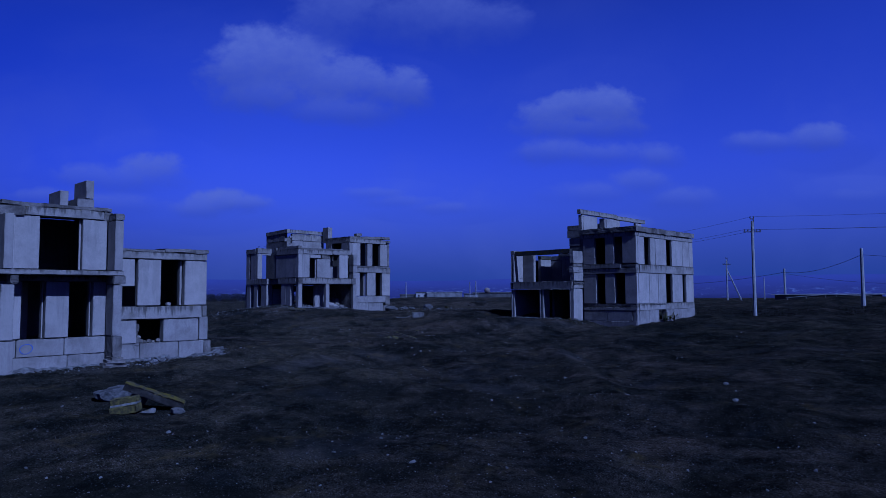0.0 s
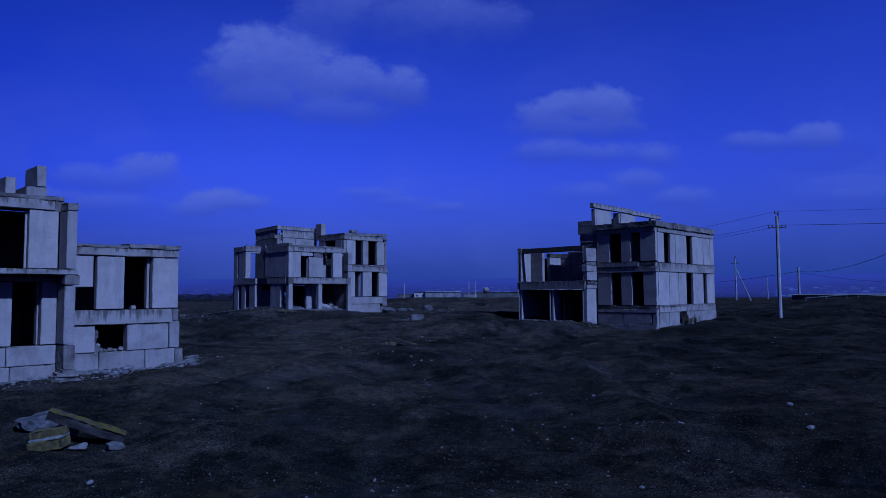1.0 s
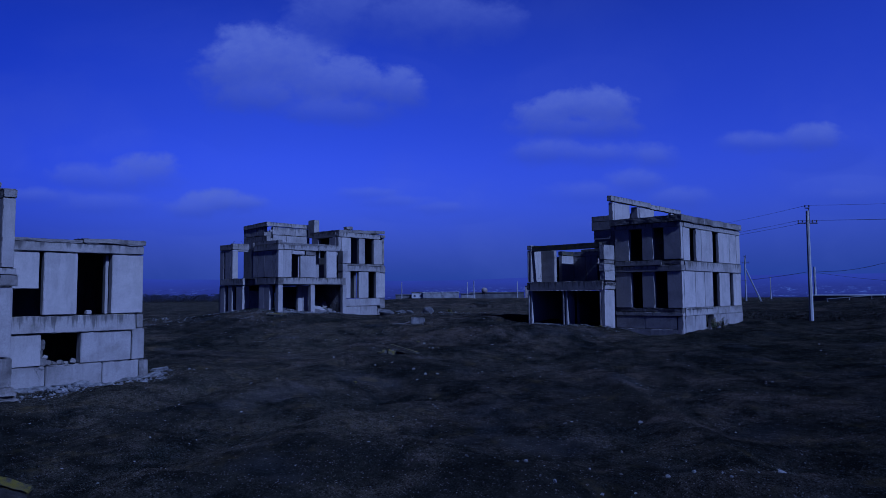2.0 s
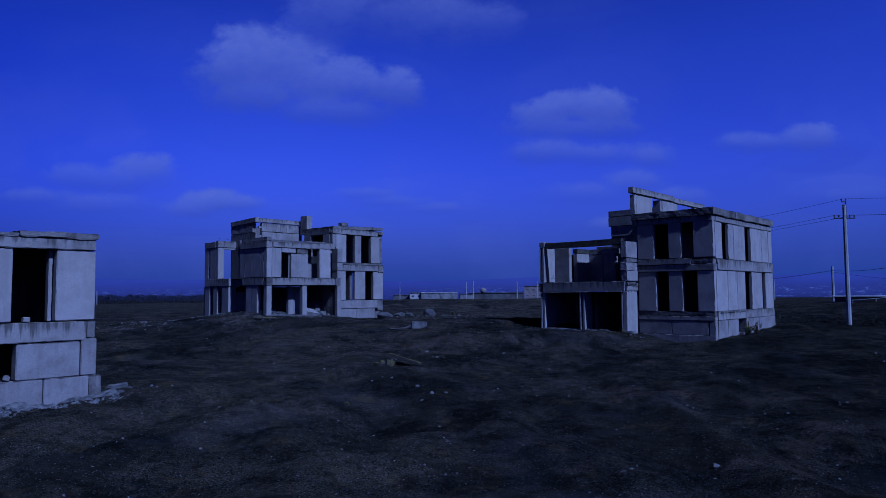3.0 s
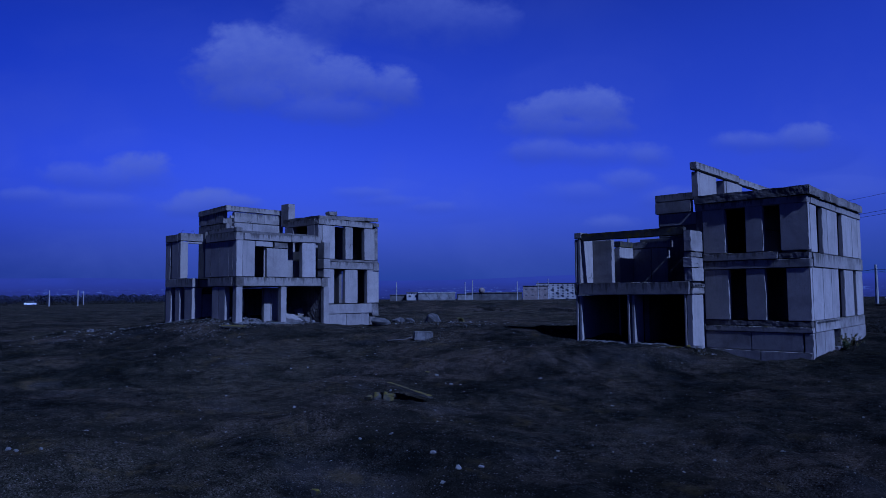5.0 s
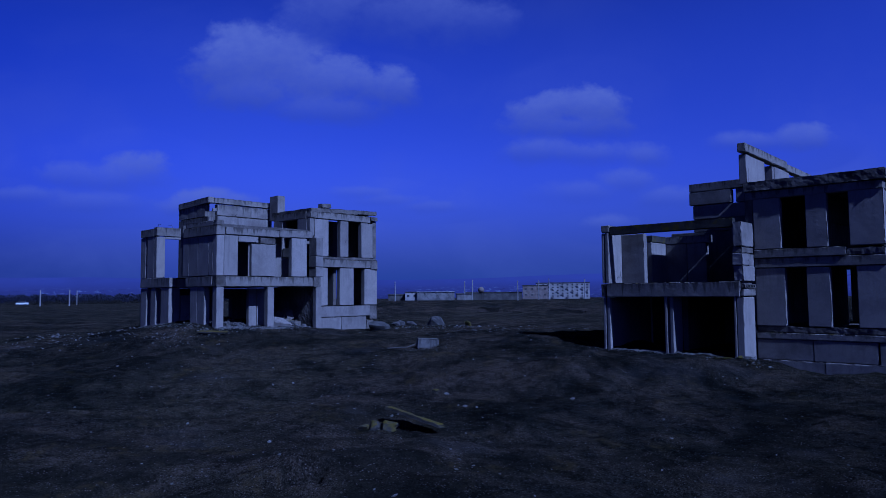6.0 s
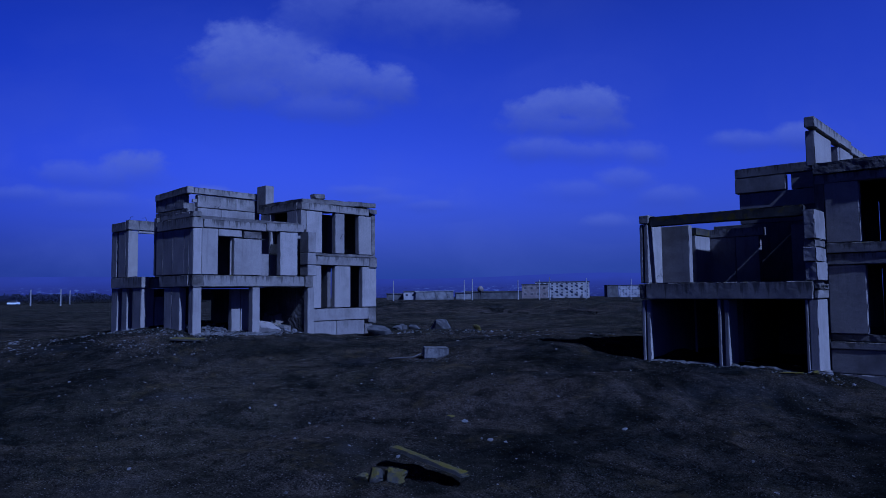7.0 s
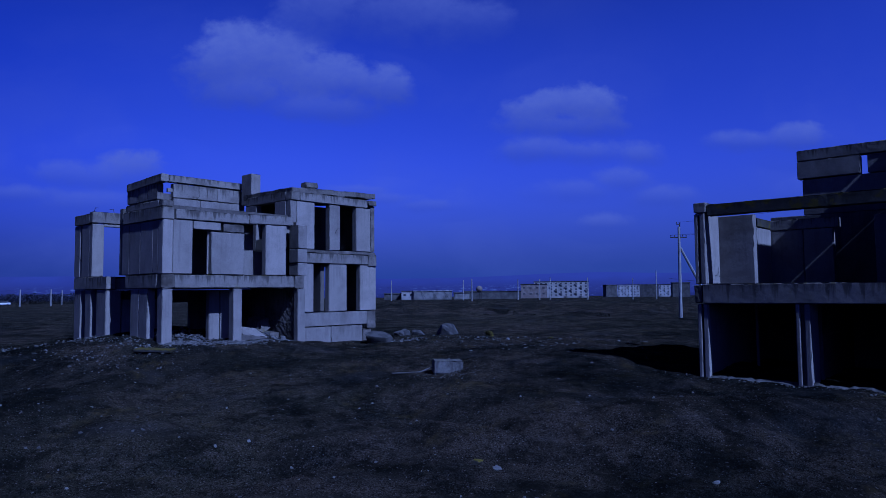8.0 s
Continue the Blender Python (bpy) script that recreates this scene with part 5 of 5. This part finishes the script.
thicket("thicket", TWIG, (-440, 40), (-395, 250), 5, 230, 1.0, 2.2, 0.4, 5, "dark bare bushes along the far edge of the plain")
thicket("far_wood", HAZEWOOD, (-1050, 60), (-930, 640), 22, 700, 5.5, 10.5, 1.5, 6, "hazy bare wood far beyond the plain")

# ---------------------------------------------------------------- loose things on the ground


def rest_block(name, x, y, sx, sy, sz, mat, turn=0.0, tilt=(0.0, 0.0), sink=0.08, label="", category="concrete block", chip=0.06, lift=0.0):
    z = ground_height(x, y)
    me = worn_box(sx, sy, sz, chip, 0.08, x * 1.3 + y, 0.03)
    ob = part(name, me, mat)
    ob.matrix_world = pose(x, y, z + sz / 2 - sink + lift, tilt[0], tilt[1], turn)
    return tagged(ob, label, category)


def boulder(x, y, size, seed, squash=0.75, mat=ROCK, label="grey angular boulder lying on the soil", name="boulder", sink=0.3, category="boulder", cuts=9):
    bm = lump(size, seed, 3, 0.55 if cuts < 9 else 0.3, squash, cuts)
    ob = part(name, bm, mat)
    ob.matrix_world = pose(x, y, ground_height(x, y) + size * squash * (0.5 - sink), 0, 0, seed * 40)
    return tagged(ob, label, category)


rest_block("concrete_block", -44.98, 44.28, 1.08, 0.62, 0.46, WEATHERED, 52, (3, 2), 0.06, "weathered concrete block lying alone on bare soil", chip=0.14)
rest_block("slab_fragment", -37.5, 20.2, 0.7, 0.4, 0.16, WEATHERED, 60, (6, -5), 0.05, "pale broken slab fragment lying beside the wall", "concrete slab", 0.07)
# slab tilted over a pit, with mossy stones
za, zb = ground_height(-36.2, 32.4) + 0.49, ground_height(-33.3, 33.1) + 0.25
slab_over_pit = part("tilted_slab", worn_box(1.84, 0.36, 0.08, 0.12, 0.045, 3.3, 0.06), TURFED)
slab_over_pit.matrix_world = pose(-34.7, 32.9, (za + zb) / 2 - 0.1, -10, math.degrees(math.asin((za - zb) / 2.0)), 13)
tagged(slab_over_pit, "mossy concrete slab tilted up over a dark hollow", "concrete slab")
for sx, sy, size, seed in ((-34.85, 32.0, 0.5, 3.1), (-35.1, 31.78, 0.46, 4.4), (-35.3, 31.55, 0.3, 5.6)):
    boulder(sx, sy, size, seed, 0.6, TURFED, "pale stone patched with yellow moss beside the slab", "stone", 0.2, "stone", 3)
rest_block("flat_slab", -55.0, 37.9, 1.5, 0.6, 0.12, TURFED, 40, (2, 2), 0.02, "flat mossy slab lying at the foot of a column", "concrete slab", 0.05)
# broken kerb pieces near the bay house


def kerb_stone(x, y, turn):
    """A broken kerb stone of stepped section, its faces painted olive yellow and white."""
    z = ground_height(x, y)
    t = thing("kerb_stone", (x, y, z), "broken kerb stone painted olive yellow with a white band", "kerb stone", turn=turn)
    t.matrix_world = pose(x, y, z + 0.04, 0, -9, turn)
    for sy, sz, y0, z0, mat, name, text in ((0.5, 0.26, 0.0, 0.06, KERB, "lower_step", ""), (0.4, 0.07, 0.045, 0.215, WHITEBAND, "pale_band", "chalk-white painted band"),
                                           (0.36, 0.2, 0.075, 0.33, KERB, "upper_step", "")):
        p = part(name, worn_box(0.84, sy, sz, 0.07, 0.06, sz * 9, 0.014, 0.02), mat, t, text)
        p.matrix_local = pose(0, y0, z0, 3, 0, 0)
    return t


kerb_stone(-22.38, 8.95, 44)
fallen = part("broken_beam", worn_box(1.95, 0.28, 0.26, 0.18, 0.045, 5.1, 0.06), SPALLED)
fallen.matrix_world = pose(-22.1, 9.72, ground_height(-22.0, 9.7) + 0.52, 16, 22, 60)
tagged(fallen, "lichen-topped broken concrete beam resting on rubble", "concrete beam")
boulder(-24.45, 9.55, 1.3, 7.7, 0.45, RUBBLEHEAP, "heap of grey crumbled cement", "cement_lump", 0.2, "rubble heap", 0)
boulder(-21.85, 9.5, 0.55, 5.2, 0.4, WEATHERED, "flat grey stone fragment", "stone", 0.1, "stone")
boulder(-21.3, 10.1, 0.6, 6.3, 0.35, WEATHERED, "flat grey stone fragment", "stone", 0.1, "stone")
boulder(-22.75, 9.5, 0.6, 2.3, 0.9, ROCK, "grey stone under the fallen beam", "stone", 0.1, "stone")
for i, (bx, by, bs, sq) in enumerate(((-55.3, 50.35, 1.55, 0.62), (-57.9, 54.9, 0.9, 0.7), (-56.6, 57.4, 1.75, 0.75), (-57.6, 54.2, 0.7, 0.8), (-57.0, 55.0, 1.0, 0.45),
                                      (-36.9, 20.4, 0.35, 0.5), (-36.0, 19.7, 0.3, 0.5))):
    boulder(bx, by, bs, i * 1.7 + 0.4, sq)
for i, (bx, by, bs) in enumerate(((-51.8, 55.6, 0.5), (-49.0, 57.6, 0.5), (-30.6, 47.6, 0.3), (-37.6, 36.9, 0.3), (-28.5, 24.2, 0.25))):
    boulder(bx, by, bs, i * 2.3 + 1, 0.6, MOSSY, "small stone yellow with lichen", "stone", 0.25, "stone")
for i, (bx, by, bs) in enumerate(((-27.0, 26.8, 0.2), (-26.7, 27.2, 0.15), (-26.9, 26.2, 0.14), (-28.0, 27.1, 0.18), (-35.5, 36.1, 0.18), (-37.1, 37.0, 0.22), (-18.4, 8.5, 0.18), (-10.3, 16.7, 0.15),
                                  (-16.4, 25.1, 0.2), (-9.2, 25.0, 0.28), (-10.5, 27.5, 0.24), (-33.2, 39.0, 0.18))):
    boulder(bx, by, bs, i * 1.1 + 9, 0.5, RUBBLE, "pale lump of stone on dark soil", "stone", 0.2, "stone")
bm = bmesh.new()
for p, q in (((0, 0, 0), (0.9, 0.55, 0.06)), ((0.9, 0.55, 0.06), (1.25, 0.9, 0.25))):
    rod_into(bm, p, q, 0.022, seg=6)
strip = part("bent_rod", bm, RUBBLE)
strip.matrix_world = pose(-46.55, 42.95, ground_height(-46.55, 42.95) + 0.05)
tagged(strip, "bent pale metal rod lying by the block", "metal rod")


def scatter(name, mat, spots, label, category, seed, low=0.035, high=0.13):
    """Many small stones in patches; one object, since nobody could count them."""
    rng = random.Random(seed)
    verts, faces = [], []
    shape = bmesh.new()
    bmesh.ops.create_icosphere(shape, subdivisions=1, radius=1.0)
    shape.verts.ensure_lookup_table()
    ball = [v.co.copy() for v in shape.verts]
    tris = [[v.index for v in f.verts] for f in shape.faces]
    shape.free()
    for cx, cy, sx, sy, n, scale in spots:
        for _ in range(n):
            x, y = rng.gauss(cx, sx), rng.gauss(cy, sy)
            s = scale * (low + (high - low) * rng.random() ** 4)
            m = Euler((rng.uniform(-0.5, 0.5), rng.uniform(-0.5, 0.5), rng.uniform(0, 6.28))).to_matrix()
            z = ground_height(x, y) + 0.25 * s
            base = len(verts)
            kx, ky, kz = rng.uniform(0.7, 1.5), rng.uniform(0.6, 1.2), rng.uniform(0.35, 0.9)
            for c in ball:
                j = rng.uniform(0.6, 1.25)
                verts.append(Vector((x, y, z)) + m @ Vector((c.x * kx, c.y * ky, c.z * kz)) * (s * j))
            faces += [[base + i for i in f] for f in tris]
    me = bpy.data.meshes.new(name)
    me.from_pydata(verts, [], faces)
    ob = part(name, me, mat)
    tagged(ob, label, category, kind="stuff")


scatter("stone_chips", PALE, [(-20, 22, 12, 10, 420, 0.36), (-12, 14, 6, 6, 420, 0.36), (-11, 18, 3, 3, 70, 0.6), (-35, 36, 10, 7, 200, 0.4), (-47, 34, 8, 4, 260, 0.5),
                             (-30, 27, 6, 5, 60, 0.5), (-16, 6, 5, 4, 90, 0.4), (-45, 45, 7, 5, 90, 0.5), (-49, 56, 4, 2, 110, 0.8), (-22, 38, 6, 6, 120, 0.4), (-56.7, 36, 2.0, 0.6, 160, 0.5),
                             (-65, 35, 3, 1.5, 120, 0.7)],
        "pale stone chips scattered over the soil", "stones", 11)
scatter("rubble", RUBBLE, [(-57.5, 40.6, 1.0, 1.2, 700, 0.7), (-55.4, 41.0, 0.5, 1.6, 700, 0.55), (-57.2, 37.9, 2.2, 0.35, 260, 0.45), (-35.4, 17.0, 0.25, 0.9, 70, 0.6), (-35.3, 19.4, 0.4, 0.4, 45, 0.8),
                          (-35.3, 15.6, 0.3, 0.45, 160, 1.1), (-34.9, 14.6, 0.35, 0.9, 120, 0.6), (-35.6, 17.8, 0.35, 1.2, 160, 0.6), (-34.6, 11.0, 0.4, 1.6, 160, 0.5), (-57.3, 44.6, 0.6, 0.4, 130, 1.6), (-54.2, 51.3, 0.45, 0.5, 320, 0.6), (-48.8, 51.8, 2.2, 1.2, 120, 0.5), (-62.5, 38.0, 1.5, 0.4, 130, 0.6),
                          (-30.5, 48.0, 0.6, 0.3, 50, 0.6), (-34, 48.0, 1.8, 0.15, 110, 0.4), (-47, 52, 3.5, 2.0, 260, 0.6), (-64, 33, 3, 2, 160, 0.8), (-44.4, 43.5, 0.7, 0.6, 240, 0.3)],
        "broken concrete rubble lying in heaps by the houses", "rubble", 12, 0.025, 0.15)


def crumb_apron(name, line, width, high, seed, label):
    """A low uneven bank of crumbled mortar that thins out from the foot of a wall; the wall lies to the other side of the width."""
    bm, rows = bmesh.new(), []
    for (ax, ay), (bx, by) in zip(line, line[1:]):
        n = int(math.hypot(bx - ax, by - ay) / 0.12)
        side = Vector((by - ay, ax - bx)).normalized()
        for i in range(n + 1):
            x, y = ax + (bx - ax) * i / n, ay + (by - ay) * i / n
            reach = width * (0.75 + 0.7 * noise.noise(Vector((x * 0.7, y * 0.7, seed))) + 0.3 * noise.noise(Vector((x * 2.5, y * 2.5, seed))))
            row = []
            for k in range(11):
                f = k / 10
                px, py = x + side.x * reach * f, y + side.y * reach * f
                q = Vector((px * 5, py * 5, seed))
                lift = high * (1 - f) ** 1.6 * (0.7 + 0.8 * noise.noise(q * 0.4)) + 0.05 * (1 - f) * noise.noise(q) + 0.025 * noise.noise(q * 2.3) - 0.05 * f
                row.append(bm.verts.new((px, py, ground_height(px, py) + lift)))
            rows.append(row)
    for p, q in zip(rows, rows[1:]):
        for k in range(10):
            bm.faces.new((p[k], p[k + 1], q[k + 1], q[k]))
    tagged(part(name, bm, CRUMBS), label, "rubble", kind="stuff")


CRUMBS = plain("pale_mortar_crumbs", (0.03, 0.029, 0.027), (0.095, 0.092, 0.086), 4.0, 1.0, 1.0)
crumb_apron("mortar_crumbs", ((-36.3, 13.6), (-36.35, 19.6)), 0.95, 0.14, 1.0, "pale crumbled mortar along the foot of the wing")
crumb_apron("mortar_crumbs", ((-35.5, 7.4), (-35.5, 13.4)), 0.9, 0.12, 2.0, "pale crumbled mortar along the foundation")
crumb_apron("mortar_crumbs", ((-55.9, 38.4), (-55.9, 45.3)), 1.3, 0.05, 3.0, "pale crumbled mortar strewn before the open ground floor")
crumb_apron("mortar_crumbs", ((-36.9, 48.35), (-30.5, 48.35)), 0.5, 0.06, 4.0, "pale crumbled mortar along the garage front")


def weed(x, y, size, seed, mat=HERB, label="dry yellowish weed growing at the wall foot"):
    """A clump of stalks with small leaves."""
    rng = random.Random(seed)
    z = ground_height(x, y)
    t = thing("weed", (x, y, z), label, "weed")
    stalks, leaves = bmesh.new(), bmesh.new()
    for _ in range(14):
        a, r = rng.uniform(0, 6.283), size * 0.35 * rng.random()
        top = Vector((r * math.cos(a) * 2, r * math.sin(a) * 2, size * rng.uniform(0.5, 1.0)))
        rod_into(stalks, (r * math.cos(a), r * math.sin(a), -0.05), top, 0.008, 0.004, 5)
        for _ in range(30):
            p = top * rng.uniform(0.3, 1.0)
            d = Vector((rng.uniform(-1, 1), rng.uniform(-1, 1), rng.uniform(-0.3, 0.8))).normalized() * 0.1
            s = d.cross(Vector((0, 0, 1))) * 0.45
            leaves.faces.new([leaves.verts.new(q) for q in (p, p + d * 0.5 + s, p + d, p + d * 0.5 - s)])
    part("stalks", stalks, TWIG, t)
    part("leaves", leaves, mat, t)


weed(-25.35, 54.3, 1.0, 1)
weed(-25.3, 55.5, 0.7, 2)
weed(-25.3, 53.7, 0.5, 3, LEAF, "small green weed growing at the wall foot")
weed(-51.7, 55.4, 0.4, 4)


def bank_scrub():
    """Dark ragged scrub along the foot of the earth banks."""
    rng = random.Random(8)
    verts, faces = [], []
    for x0, y0, x1, y1, count, tall in ((-30, 69, 12, 82, 1300, 0.27), (-30, 72, 14, 88, 1100, 0.2), (-34, 82, 14, 97, 700, 0.26), (-86, 99.5, -64, 92, 330, 0.34)):
        for _ in range(count):
            f = rng.random()
            if noise.noise(Vector((f * 23, x0, 0))) < rng.uniform(-0.5, 0.1):
                continue
            x, y = x0 + (x1 - x0) * f + rng.gauss(0, 0.6), y0 + (y1 - y0) * f + 2.0 * noise.noise(Vector((f * 9, 0, 0))) + rng.gauss(0, 0.8)
            z, size = ground_height(x, y), rng.uniform(0.4, 1.0) * tall
            for _ in range(34):
                a, r = rng.uniform(0, 6.283), 1.6 * size * rng.random()
                p = Vector((x + r * math.cos(a), y + r * math.sin(a), z - 0.05))
                d = Vector((rng.uniform(-0.8, 0.8), rng.uniform(-0.8, 0.8), 0.8)) * size * rng.uniform(0.3, 1.0)
                s = Vector((math.cos(a * 3), math.sin(a * 3), 0.2)) * 0.024
                n = len(verts)
                verts += [p - s, p + s, p + d + s * 0.5, p + d * 0.9 - s]
                faces.append((n, n + 1, n + 2, n + 3))
    me = bpy.data.meshes.new("scrub")
    me.from_pydata(verts, [], faces)
    tagged(part("scrub", me, TWIG), "dark dry scrub along the foot of an earth bank", "bushes", kind="stuff")


bank_scrub()


def tufts():
    """Short dry grass blades in uneven clumps."""
    rng = np.random.default_rng(21)
    n = 90000
    x, y = rng.uniform(-60, 0, n), rng.uniform(6, 56, n)
    thin = np.array([noise.noise(Vector((a * 0.3, b * 0.3, 0))) + 0.6 * noise.noise(Vector((a * 1.3, b * 1.3, 5))) for a, b in zip(x.tolist(), y.tolist())])
    keep = thin > rng.uniform(-0.3, 0.55, n)
    x, y = np.repeat(x[keep], 4), np.repeat(y[keep], 4)
    z = np.repeat(heights(x[::4], y[::4]), 4) - 0.012
    n = len(x)
    x, y = x + rng.uniform(-0.09, 0.09, n), y + rng.uniform(-0.09, 0.09, n)
    a, tall, lean = rng.uniform(0, 6.283, n), rng.uniform(0.008, 0.035, n), rng.uniform(0.03, 0.1, n)
    dx, dy = 0.009 * np.cos(a), 0.009 * np.sin(a)
    low = np.column_stack((x - dx, y - dy, z))
    high = np.column_stack((x + dx, y + dy, z))
    tip = np.column_stack((x - np.sin(a) * lean, y + np.cos(a) * lean, z + tall))
    me = bpy.data.meshes.new("dry_grass")
    me.from_pydata(np.stack((low, high, tip), 1).reshape(-1, 3).tolist(), [], np.arange(3 * n).reshape(-1, 3).tolist())
    ob = part("dry_grass", me, DRYGRASS)
    tagged(ob, "short dry grass in uneven clumps over the soil", "grass", kind="stuff")


DRYGRASS = plain("dry_grass_blades", (0.012, 0.012, 0.008), (0.035, 0.03, 0.019), 0.5, 0.9, 0.0)
tufts()
